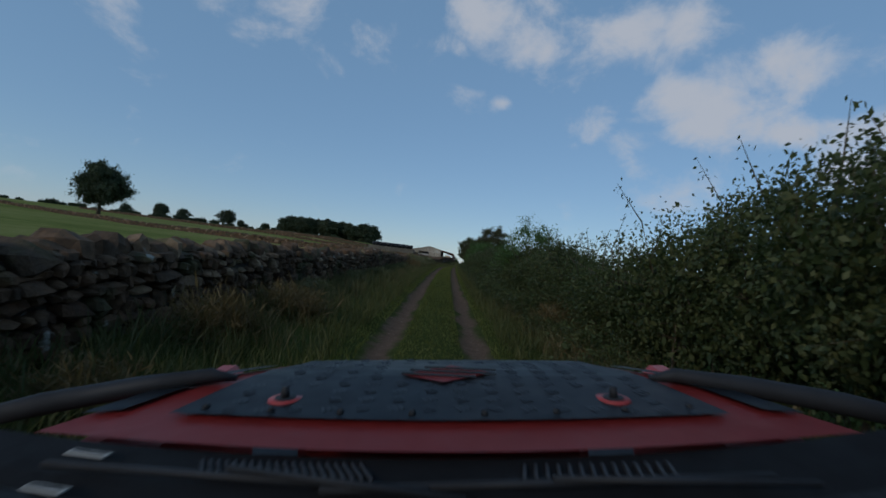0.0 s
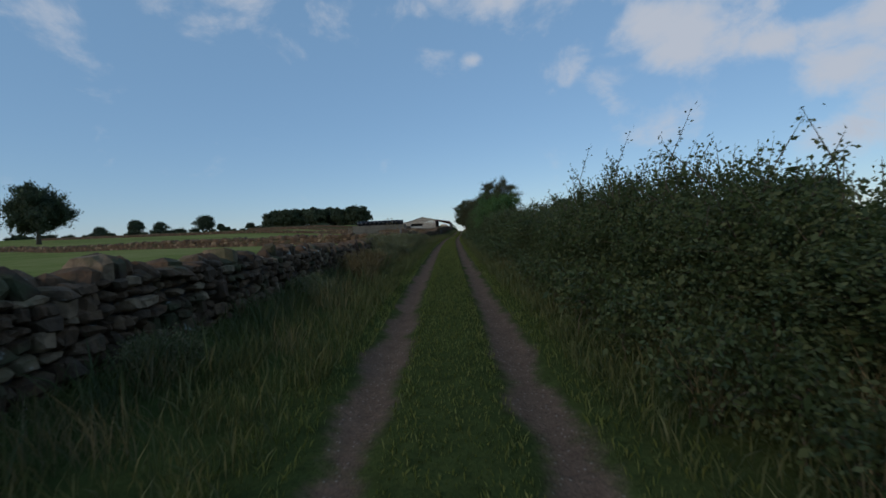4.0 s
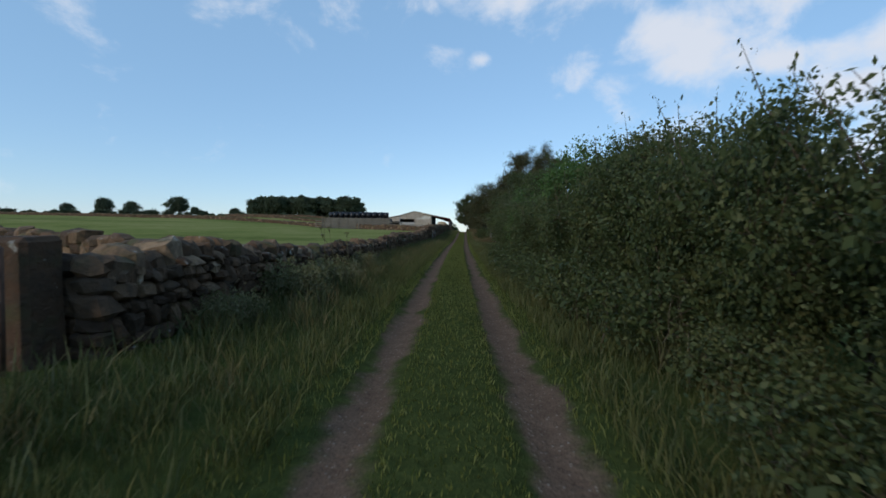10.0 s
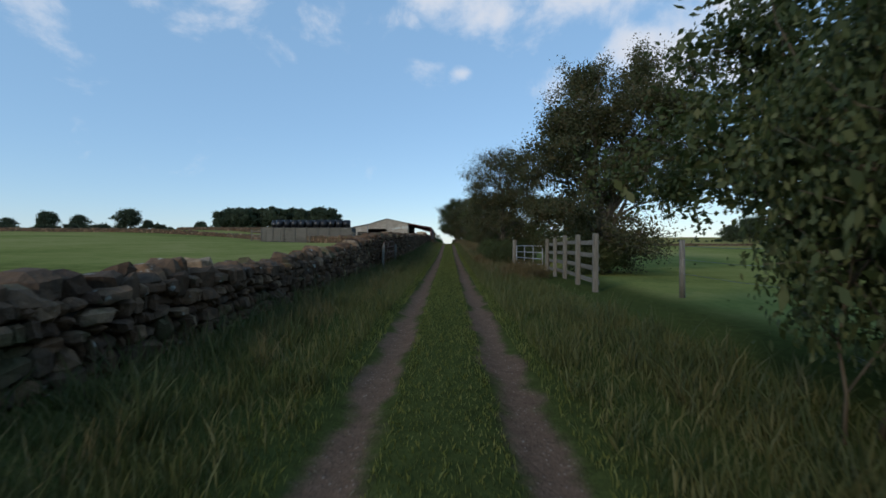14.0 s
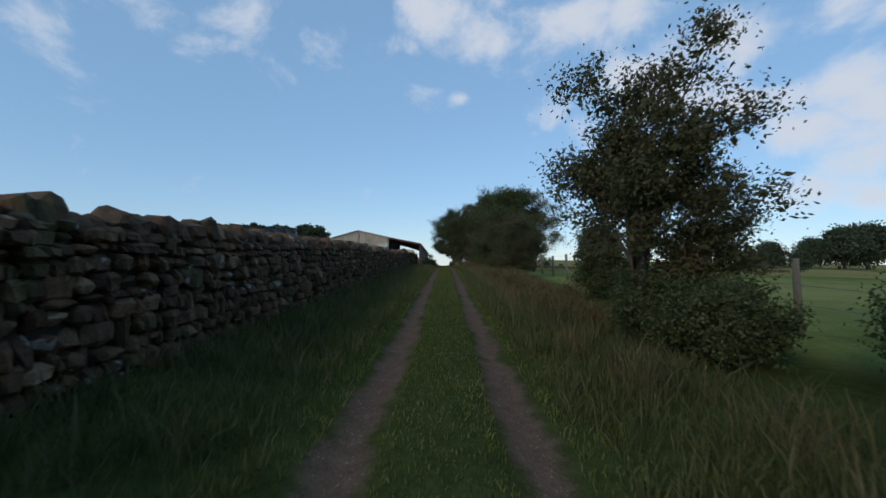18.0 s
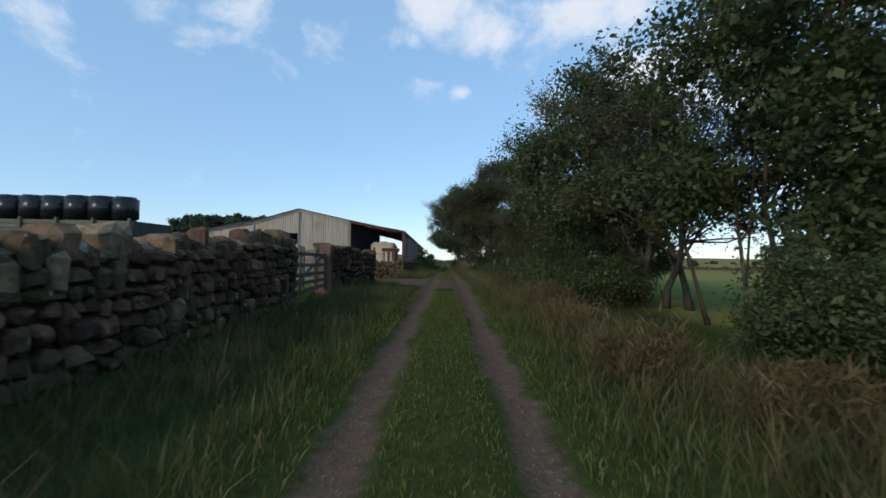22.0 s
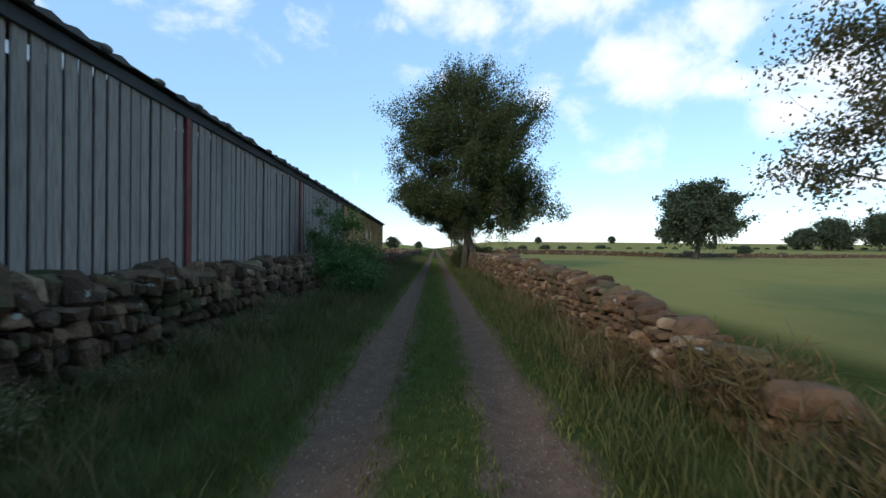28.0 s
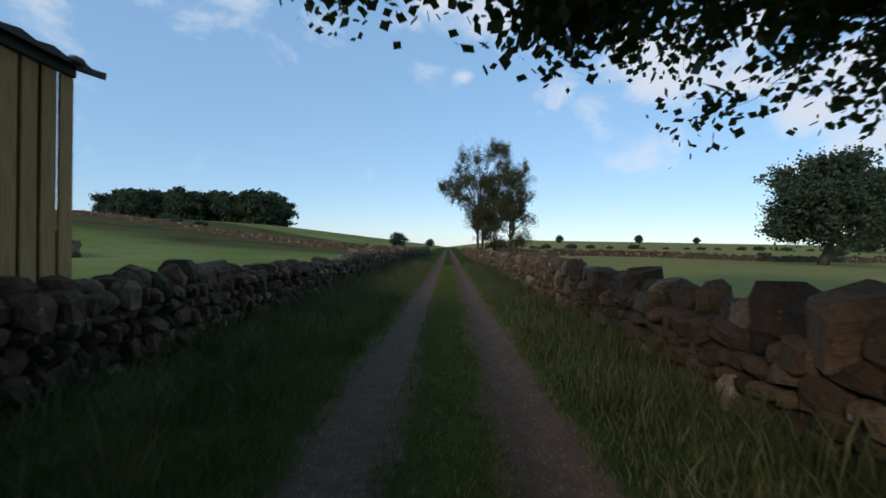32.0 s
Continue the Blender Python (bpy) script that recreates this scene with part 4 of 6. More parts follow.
def dry_wall(name, line, top, label, seed, singles=(0, 1e9), face=1, thick=0.5, size=0.86, both=False, limit=290, cope="upright", tan=False, rounded=0.42):
    """A dry-stone wall along a line of (x, y); top: (distance, height over the lane) pairs. face: the side, +1 to the right of the line."""
    g = np.random.default_rng(seed)
    pts = [Vector((x, y)) for x, y in line]
    legs = [(a, b, (b - a).length) for a, b in zip(pts, pts[1:])]
    total = sum(l for *_, l in legs)

    def at(s):
        for a, b, l in legs:
            if s <= l or (a, b, l) == legs[-1]:
                d = (b - a) / l
                return a + d * s, d
            s -= l

    wall = tagged(new(name), label, "wall", kind="structure")
    joined_v, joined_f, count, base_n = [], [], 0, 0

    def put(s, out, z, sx, sy, sz, turn, kinds=(0, 18)):
        nonlocal count, base_n
        p, d = at(min(max(s, 0), total))
        right = Vector((d.y, -d.x))
        c = p + right * out
        k = int(g.integers(*kinds))
        m = Matrix.Translation((c.x, c.y, z)) @ Matrix.Rotation(math.atan2(d.y, d.x), 4, "Z") @ Euler(turn).to_matrix().to_4x4() @ Matrix.Diagonal((sx, sy, sz, 1))
        if singles[0] <= s <= singles[1] and count < limit:
            count += 1
            ob = new("stone", STONES[k])
            ob.parent, ob.matrix_basis = wall, m
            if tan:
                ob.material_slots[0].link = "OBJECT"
                ob.material_slots[0].material = M_STONE_LIT_TAN
        else:
            M = np.array(m)
            joined_v.append(STONE_V[k] @ M[:3, :3].T + M[:3, 3])
            joined_f.extend(tuple(i + base_n for i in f) for f in STONE_F[k])
            base_n += len(STONE_V[k])

    # filler behind the stones, near-black so its colour gives the joints their shade
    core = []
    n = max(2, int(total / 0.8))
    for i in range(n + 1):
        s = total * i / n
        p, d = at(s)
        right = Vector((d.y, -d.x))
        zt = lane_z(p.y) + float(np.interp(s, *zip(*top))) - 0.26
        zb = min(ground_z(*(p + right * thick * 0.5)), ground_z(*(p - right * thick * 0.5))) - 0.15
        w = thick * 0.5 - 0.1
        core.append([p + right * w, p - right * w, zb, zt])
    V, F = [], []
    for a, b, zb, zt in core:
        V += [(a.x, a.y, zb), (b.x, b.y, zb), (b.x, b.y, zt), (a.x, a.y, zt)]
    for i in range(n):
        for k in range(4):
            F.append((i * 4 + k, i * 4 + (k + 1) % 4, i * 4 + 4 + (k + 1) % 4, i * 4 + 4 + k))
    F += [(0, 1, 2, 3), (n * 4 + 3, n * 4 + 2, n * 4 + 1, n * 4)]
    part("core", mesh_from("core", V, F, M_CORE_SHADE), wall)
    for side in ((face, -face) if both else (face,)):
        row = 0
        low = -0.1
        while low < 2.0:
            h = g.uniform(0.095, 0.185) * size * (1.2 if low < 0.35 else 1.0)
            s = g.uniform(-0.1, 0.1)
            while s < total + 0.05:
                l = g.choice((0.1, 0.15, 0.2, 0.27, 0.38), p=(0.22, 0.26, 0.24, 0.18, 0.1)) * g.uniform(0.85, 1.2) * size * (0.68 if rounded > 0.5 else 0.84)
                p, d = at(min(max(s + l / 2, 0), total))
                foot = ground_z(p.x + d.y * side * thick * 0.5, p.y - d.x * side * thick * 0.5)
                roof = lane_z(p.y) + float(np.interp(s, *zip(*top))) - 0.2
                z = foot + low + h / 2
                if z < roof:
                    put(s + l / 2, side * (thick * 0.5 - 0.1 + g.uniform(-0.035, 0.045)), z + g.normal() * 0.01 + 0.05 * noise.noise((s * 0.9, low * 2, seed)), l * 1.03, g.uniform(0.2, 0.3), h * (1.75 if g.random() < 0.1 else g.uniform(0.9, 1.1)), (g.normal() * 0.06, g.normal() * 0.09, g.normal() * 0.08), (18, 28) if g.random() < rounded else (0, 18))
                s += l
            low += h
    s = 0.05
    while s < total:
        slab = cope == "slab"
        l = (g.uniform(0.16, 0.4) if slab else g.uniform(0.14, 0.32)) * size
        p, d = at(s)
        tall = g.uniform(0.12, 0.2) if slab else g.uniform(0.22, 0.36) * size if cope == "upright" else (g.uniform(0.18, 0.3) + (0.1 if g.random() < 0.1 else 0.0)) * size
        z = lane_z(p.y) + float(np.interp(s, *zip(*top))) - 0.3 + tall / 2 + g.normal() * 0.015
        put(s + l / 2, g.normal() * 0.03, z, l * 1.12, thick * g.uniform(0.55, 0.9), tall * 1.1, (g.normal() * 0.06, g.normal() * (0.04 if slab else 0.2), g.normal() * 0.12), (18, 28) if slab else (0, 18) if g.random() < 0.6 else (18, 28))
        s += l
    for end, q in ((0, -1), (total, 1)):
        z = -0.05
        p, d = at(end)
        while z < float(np.interp(end, *zip(*top))) - 0.2:
            h = g.uniform(0.12, 0.2)
            for k in (-1, 1):
                put(end + q * 0.0, k * thick * 0.22, ground_z(p.x, p.y) * 0 + lane_z(p.y) + z + h / 2, g.uniform(0.2, 0.3), thick * 0.55, h * 1.1, (0, 0, g.normal() * 0.08))
            z += h
    if joined_v:
        me = mesh_from("stones", np.concatenate(joined_v), joined_f, M_STONES_LIT_TAN if tan else M_STONES)
        tagged(part("stone_rest", me, wall), kind="stuff")
    return wall


def along(off, y0, y1, step=6.0):
    n = max(1, int((y1 - y0) / step))
    return [(lane_x(y) + off, y) for y in np.linspace(y0, y1, n + 1)]


dry_wall("wall_field_1", along(-3.35, -9, 43), [(0, 1.1), (9, 1.1), (17, 1.1), (22, 1.02), (27, 1.08), (30, 1.15), (36, 1.0), (42, 0.82), (52, 0.8)], "weathered dry-stone wall with uneven coping beside the lane", 1, (14, 26))
dry_wall("wall_field_2", along(-3.3, 53.2, 98), [(0, 1.05), (1.5, 1.15), (6, 0.88), (14, 0.88), (20, 1.08), (28, 1.03), (34, 1.22), (38, 1.56), (44.8, 1.76)], "low dark dry-stone wall with mossy coping beside the lane", 2, (0, 11))
dry_wall("wall_field_3", along(-3.3, 98, 135.15), [(0, 1.76), (6, 1.74), (13, 1.68), (18, 1.66), (23, 1.5), (28, 1.38), (32, 1.4), (37.2, 1.6)], "tall dry-stone wall leading up to the farm gate", 3, (12, 22), size=0.95)
dry_wall("wall_stub", [(-3.45, 138.6), (-3.05, 143.4)], [(0, 1.68), (1.6, 1.62), (4.9, 1.5)], "short dry-stone wall between the gate pier and the yard entrance", 4, size=1.1, both=True, cope="slab")
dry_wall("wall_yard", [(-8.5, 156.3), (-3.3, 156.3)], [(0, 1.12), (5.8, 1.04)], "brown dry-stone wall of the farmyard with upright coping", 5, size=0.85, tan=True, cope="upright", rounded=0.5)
dry_wall("wall_barn", along(-3.18, 156.3, 205), [(0, 1.15), (8, 1.08), (20, 1.1), (40, 1.02), (49, 0.92)], "low dry-stone wall between the barn and the lane", 6, (8, 20))
dry_wall("wall_lane_left", along(-3.2, 205, 262), [(0, 0.95), (57, 1.0)], "long dry-stone wall running on beside the lane", 7, (0, 10), size=1.2)
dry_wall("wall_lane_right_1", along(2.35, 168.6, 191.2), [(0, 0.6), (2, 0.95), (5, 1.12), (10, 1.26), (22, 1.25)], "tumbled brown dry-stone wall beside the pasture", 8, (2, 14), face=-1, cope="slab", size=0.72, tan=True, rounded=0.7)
dry_wall("wall_lane_right_2", along(2.5, 193.6, 262), [(0, 0.95), (20, 1.0), (68, 1.0)], "dry-stone wall running on beyond the sycamore", 9, (0, 10), face=-1, size=1.15)


def far_wall(name, a, b, h, label):
    """A field wall far off: one low uneven ridge of stones."""
    V, F, base = [], [], 0
    g = np.random.default_rng(int(abs(a[0] * 7 + a[1])))
    l = math.dist(a, b)
    for s in np.arange(0, l, 0.5):
        for row in range(3):
            x, y = a[0] + (b[0] - a[0]) * s / l, a[1] + (b[1] - a[1]) * s / l
            k = int(g.integers(18))
            hh = h * g.uniform(0.85, 1.1) * min(1.0, 0.8 + s / 60)
            m = Matrix.Translation((x, y, ground_z(x, y) + hh * (0.1 + 0.32 * row))) @ Matrix.Rotation(math.atan2(b[1] - a[1], b[0] - a[0]) + g.normal() * 0.1, 4, "Z") @ Matrix.Diagonal((g.uniform(0.5, 0.8), 0.5, hh * 0.38, 1))
            M = np.array(m)
            V.append(STONE_V[k] @ M[:3, :3].T + M[:3, 3])
            F += [tuple(i + base for i in f) for f in STONE_F[k]]
            base += len(STONE_V[k])
    wall = tagged(new(name), label, "wall", kind="structure")
    tagged(part("stone_rest", mesh_from("stones", np.concatenate(V), F, M_STONES), wall), kind="stuff")


far_wall("wall_far_1", (-4, 58), (-150, 128), 1.1, "distant field wall crossing the pasture")
far_wall("wall_far_2", (-6, 128), (-60, 190), 1.2, "distant field wall rising over the hill")
far_wall("wall_far_3", (-60, 190), (-240, 250), 1.3, "distant field wall along the hillside")
far_wall("wall_far_4", (-20, 215), (-120, 262), 1.2, "distant field wall behind the barn")
far_wall("wall_far_5", (6, 262), (160, 300), 1.2, "distant field wall across the flat pasture")
far_wall("wall_far_6", (-4, 262), (-160, 330), 1.2, "distant field wall below the copse")

# ---- barn ----
BX = (-21.2, -17.05, -13.05, -8.55, -3.74)
BZ = (6.02, 6.8, 7.98, 7.04, 6.24)
BY0, BY1, BASE = 164.3, 196.6, 2.75


def roof_at(x):
    return float(np.interp(x, BX, BZ))


def eave(y):
    return BZ[4] - 0.12 - 0.6 * (y - BY0) / (BY1 - BY0)


def board_mesh(w, h, t=0.025):
    bm = boxed(0, 0, h / 2, w, t, h, bevel=0.004)
    me = bpy.data.meshes.new("board")
    bm.to_mesh(me)
    bm.free()
    return me


def build_barn():
    barn = tagged(new("barn"), "long timber-clad farm barn with a grey roof and open bays", "barn")
    g = np.random.default_rng(5)
    shared = {}

    def board(x, y, z0, z1, w, mat, turn=0.0):
        key = (round(w, 2), mat.name)
        if key not in shared:
            me = board_mesh(w, 1.0)
            me.materials.append(mat)
            shared[key] = me
        ob = new("board", shared[key])
        ob.parent = barn
        ob.matrix_basis = pose(x, y, z0, 0, g.normal() * 0.15, turn) @ Matrix.Diagonal((1, 1, z1 - z0, 1))

    # boards of the lane side
    y = BY0 + 0.12
    while y < BY1 - 0.05:
        new_part = y > 183.42
        mat = M_TAN_BOARD if new_part else M_GREY_BOARD
        gap = 0.044 if 189.2 < y < 191.7 else 0.026
        board(BX[4] + g.normal() * 0.008, y + 0.1, BASE, eave(y) - 0.12, 0.16, mat, 92.5 + g.normal() * 1.2)
        y += 0.16 + gap
    # inner rails that close the slits above and below; near-black paints the gaps' shade
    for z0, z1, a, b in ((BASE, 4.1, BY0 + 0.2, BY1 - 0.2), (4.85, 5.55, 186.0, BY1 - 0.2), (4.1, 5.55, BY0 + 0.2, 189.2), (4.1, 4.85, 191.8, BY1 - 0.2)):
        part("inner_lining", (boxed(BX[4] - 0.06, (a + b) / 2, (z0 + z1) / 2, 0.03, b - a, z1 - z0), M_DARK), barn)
    # upright posts along the side
    for y in (BY0 + 0.1, 167.2, 172.5, 177.85, 183.45):
        part("steel_post", (boxed(BX[4] + 0.02, y, (BASE + eave(y)) / 2 - 0.05, 0.06, 0.12, eave(y) - BASE - 0.12), M_RED), barn, "red oxide steel post")
    # gable boards
    x = BX[1] + 0.1
    while x < BX[3] - 0.02:
        low = 3.75 if x > BX[2] + 0.0 else 5.85
        board(x, BY0, low, roof_at(x) - 0.06, 0.17, M_PALE_BOARD)
        x += 0.2
    x = BX[0] + 0.1
    while x < BX[1]:
        board(x, BY0 + 0.02, 5.2 if x > -19.2 else BASE - 0.2, roof_at(x) - 0.06, 0.17, M_PALE_BOARD)
        x += 0.176
    part("brick_plinth", (boxed((BX[2] + BX[3]) / 2, BY0 + 0.06, (BASE + 3.75) / 2, BX[3] - BX[2], 0.2, 3.75 - BASE), M_BRICK), barn, "low orange brick plinth under the gable")
    for x in (BX[1] + 1.02, BX[1] + 2.98):
        part("bay_door", (boxed(x, BY0 + 0.16, (BASE + 5.0) / 2, 1.94, 0.06, 5.0 - BASE), M_PALE), barn, "white sheeted door of the bay")
    # dark sheets added so the open bay looks shaded inside
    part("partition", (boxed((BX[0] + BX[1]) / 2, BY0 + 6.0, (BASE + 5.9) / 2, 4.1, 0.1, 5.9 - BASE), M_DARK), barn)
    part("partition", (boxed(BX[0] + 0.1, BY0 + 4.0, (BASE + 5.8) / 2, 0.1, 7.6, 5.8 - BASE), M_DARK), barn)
    # inside walls and back, coloured near-black to stand in for the unlit interior
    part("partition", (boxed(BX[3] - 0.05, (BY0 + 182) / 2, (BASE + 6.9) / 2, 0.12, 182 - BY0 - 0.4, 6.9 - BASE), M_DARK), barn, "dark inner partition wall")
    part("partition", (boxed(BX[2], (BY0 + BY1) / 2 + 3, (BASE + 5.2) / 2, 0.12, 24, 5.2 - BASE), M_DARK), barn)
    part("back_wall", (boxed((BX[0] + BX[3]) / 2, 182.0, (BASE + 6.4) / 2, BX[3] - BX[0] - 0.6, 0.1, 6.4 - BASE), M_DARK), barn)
    # the end wall beyond
    x = BX[3] + 0.1
    while x < BX[4]:
        board(x, BY1, BASE, 3.9, 0.19, M_TAN_BOARD)
        x += 0.27
    for x, mat, w in ((BX[1], M_GALV, 0.12), (BX[2], M_GREY_BOARD, 0.1), (BX[3] + 0.03, M_GREY_BOARD, 0.16), (BX[4] - 0.02, M_RED, 0.2)):
        part("front_post", (boxed(x, BY0 - 0.06, (BASE + roof_at(x)) / 2 - 0.06, w, 0.16, roof_at(x) - BASE - 0.12), mat), barn)
    part("corner_strip", (boxed(BX[3] + 0.12, BY0 - 0.1, 5.0, 0.05, 0.05, 4.0), plain_mat("green_strip", (0.08, 0.16, 0.09), 0.5)), barn, "green painted downpipe")
    # roof slopes, with a ribbed edge
    for k in range(4):
        a, b = Vector((BX[k], 0, BZ[k])), Vector((BX[k + 1], 0, BZ[k + 1]))
        if k == 3:
            b += (b - a).normalized() * 0.14
        if k == 0:
            a -= (b - a).normalized() * 0.25
        d = (b - a).normalized()
        nrm = Vector((-d.z, 0, d.x))
        verts, faces = [], []
        n = int((BY1 - BY0 + 0.5) / 0.3) * 2
        for i in range(n + 1):
            y = BY0 - 0.25 + (BY1 - BY0 + 0.5) * i / n
            up = nrm * (0.02 if i % 2 else 0.055)
            for q in (a, b if k < 3 else b + Vector((0, 0, eave(y) - BZ[4]))):
                verts += [(q + up + nrm * 0.0)[:], (q - nrm * 0.02)[:]]
                verts[-2] = (verts[-2][0], y, verts[-2][2])
                verts[-1] = (verts[-1][0], y, verts[-1][2])
        lights = [a0 for a0 in (167.4, 171.0, 174.6, 178.2)] if k == 3 else []
        for i in range(n):
            o = i * 4
            if any(a0 < verts[o][1] < a0 + 0.95 for a0 in lights):
                continue
            faces += [(o, o + 2, o + 6, o + 4), (o + 1, o + 5, o + 7, o + 3), (o + 2, o + 3, o + 7, o + 6), (o, o + 4, o + 5, o + 1)]
        faces += [(0, 1, 3, 2), (n * 4, n * 4 + 2, n * 4 + 3, n * 4 + 1)]
        part("roof", mesh_from("roof", verts, faces, M_ROOF), barn, "grey corrugated roof slope")
        for a0 in lights:
            for name, f0, f1, mat, said in (("roof_light", 0.0, 0.84, M_LIGHT_SHEET, "translucent pale roof light"), ("roof_sheet", 0.84, 1.0, M_ROOF, "")):
                V = []
                for y in (a0 - 0.02, a0 + 1.14):
                    low = b + Vector((0, 0, eave(y) - BZ[4]))
                    V += [(*a.lerp(low, f).xz, y) for f in (f0, f1)]
                V = [(x, y, z + 0.02) for x, z, y in V]
                V += [(x, y, z - 0.012) for x, y, z in V]
                part(name, mesh_from(name, V, [(0, 1, 3, 2), (4, 6, 7, 5), (0, 4, 5, 1), (2, 3, 7, 6), (0, 2, 6, 4), (1, 5, 7, 3)], mat), barn, said)
        # front barge board and beam
        mid = (a + b) / 2
        rot = Matrix.Rotation(-math.atan2(d.z, d.x), 4, "Y")
        mat = M_RED if k == 3 else (M_GREY_BOARD if k == 0 else M_PALE_BOARD)
        part("barge_board", (boxed(mid.x, BY0 - 0.1, mid.z - 0.1, (b - a).length, 0.06, 0.2 if k == 3 else 0.14, rot=rot), mat), barn)
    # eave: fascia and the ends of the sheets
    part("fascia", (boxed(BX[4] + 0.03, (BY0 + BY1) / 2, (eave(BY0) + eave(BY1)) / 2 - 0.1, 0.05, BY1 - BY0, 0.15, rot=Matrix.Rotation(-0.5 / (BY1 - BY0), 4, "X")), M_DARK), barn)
    cap = bpy.data.meshes.new("sheet_end")
    bm = boxed(0, 0, 0, 0.12, 0.14, 0.09, bevel=0.03)
    bm.to_mesh(cap)
    bm.free()
    cap.materials.append(M_ROOF)
    for y in np.arange(BY0, BY1, 0.92):
        ob = new("sheet_end", cap)
        ob.parent, ob.matrix_basis = barn, pose(BX[4] + 0.13, y, eave(y) + 0.0, 0, 8, 0)
    # rafters in the open bay, pale light panels between them
    for y in np.arange(BY0 + 2.5, 181, 3.2):
        part("rafter", (boxed((BX[3] + BX[4]) / 2, y, (BZ[3] + eave(y)) / 2 - 0.16, BX[4] - BX[3] - 0.1, 0.12, 0.18, rot=Matrix.Rotation(math.atan2(BZ[3] - eave(y), BX[4] - BX[3]), 4, "Y")), M_RED), barn)
    # left side posts: that side stands open
    for y in np.arange(BY0 + 0.2, BY1 + 0.1, 5.4):
        part("side_post", (boxed(BX[0], y, (BASE + BZ[0]) / 2 - 0.2, 0.16, 0.16, BZ[0] - BASE + 0.2), M_RED), barn)
    return barn


build_barn()


def post(x, y, h, mat, w=0.11, lean=0.0, label="weathered round wooden fence post", r=True, group="fence posts", sink=0.1, name="fence_post", z=None):
    z = ground_z(x, y) if z is None else z
    g = np.random.default_rng(int(abs(x * 100 + y * 10)))
    pts = [(0, 0, -sink), (g.normal() * 0.01, 0, h * 0.5), (lean * h, g.normal() * 0.01, h)]
    ob = tagged(new(name, tubes_mesh(name, [(pts, (w * 0.55, w * 0.52, w * 0.5), 9 if r else 4)], mat)), label, "post", group)
    ob.matrix_basis = pose(x, y, z, 0, 0, 45)
    return ob


def gate(name, a, b, h, bars, mat, label, lift=0.12, brace=True, uprights=1, thick=0.021, low_gap=1.0, z=None, cross=False):
    """A field gate from a to b (x, y): stiles, bars and braces, each by itself."""
    a, b = Vector(a), Vector(b)
    za, zb = (ground_z(*a), ground_z(*b)) if z is None else (z, z)
    ob = tagged(new(name), label, "gate")
    P = lambda k, up: Vector((a.x + (b.x - a.x) * k, a.y + (b.y - a.y) * k, za + (zb - za) * k + lift + up))
    for k in (0.0, 1.0):
        rod("stile", P(k, 0), P(k, h), thick * 1.2, mat, ob)
    for i in range(bars):
        f = (i / (bars - 1)) ** low_gap
        rod("bar", P(0, h * f), P(1, h * f), thick, mat, ob)
    for i in range(uprights):
        k = (i + 1) / (uprights + 1)
        rod("upright", P(k, 0), P(k, h), thick * 0.9, mat, ob)
    if brace:
        rod("brace", P(0, 0), P(0.5, h), thick * 0.9, mat, ob)
        rod("brace", P(1, 0), P(0.5, h), thick * 0.9, mat, ob)
    if cross:
        n = 5
        for i in range(n):
            rod("brace", P(i / n, 0), P((i + 1) / n, h * 0.8), thick * 0.8, mat, ob)
            rod("brace", P((i + 1) / n, 0), P(i / n, h * 0.8), thick * 0.8, mat, ob)
    return ob


def rail_fence(name, a, b, h, rails, mat, label, every=1.9, board=0.11):
    a, b = Vector(a), Vector(b)
    l = (b - a).length
    n = max(1, round(l / every))
    ob = tagged(new(name), label, "fence")
    ang = math.atan2(b.y - a.y, b.x - a.x)
    for i in range(n + 1):
        p = a.lerp(b, i / n)
        part("post", (boxed(0, 0, h / 2, 0.12, 0.12, h + 0.25, bevel=0.012), mat), ob, m=pose(p.x, p.y, ground_z(*p), 0, 0, math.degrees(ang)))
    for i in range(n):
        p, q = a.lerp(b, i / n), a.lerp(b, (i + 1) / n)
        for r in range(rails):
            z = (ground_z(*p) + ground_z(*q)) / 2 + h * (r + 0.7) / rails
            m = (p + q) / 2
            part("rail", (boxed(0, 0, 0, l / n, 0.04, board, bevel=0.006), mat), ob, m=pose(m.x - math.sin(ang) * 0.08 * -1, m.y - 0.0, z, 0, 0, math.degrees(ang)))
    return ob


# field gate on the right, and its posts and rails
rail_fence("wooden_fence", (lane_x(84) + 3.5, 84.0), (4.0, 91.15), 1.25, 4, M_RAIL, "grey weathered wooden rail fence beside the field gate")
gate("field_gate", (3.95, 91.75), (3.3, 94.4), 1.22, 6, M_GALV, "galvanised steel field gate with five bars", uprights=2, brace=False, low_gap=1.15, z=lane_z(93) - 0.26)
post(4.12, 91.6, 0.75, M_RAIL, 0.2, label="thick grey wooden gate post", name="gate_post", group="gate posts")
post(3.25, 94.75, 1.35, M_RAIL, 0.2, label="thick grey wooden gate post", name="gate_post", group="gate posts")
# pasture gate in the left wall, hung on a stone post
gate("pasture_gate", (lane_x(52.6) - 3.42, 52.62), (lane_x(49.0) - 3.42, 49.0), 0.98, 5, M_RUST, "dark rusty steel pasture gate with a braced frame", uprights=1, lift=0.0, low_gap=0.8)
stone_post = tagged(new("gate_post", bpy.data.meshes.new("gate_post")), "square mossy stone gate post at the pasture gate", "post", "gate posts")
bm = boxed(0, 0, 0.42, 0.36, 0.34, 1.3, bevel=0.04)
bmesh.ops.subdivide_edges(bm, edges=bm.edges[:], cuts=2, use_grid_fill=True)
for v in bm.verts:
    v.co += Vector(noise.noise_vector(v.co * 3.5)) * 0.025
bm.to_mesh(stone_post.data)
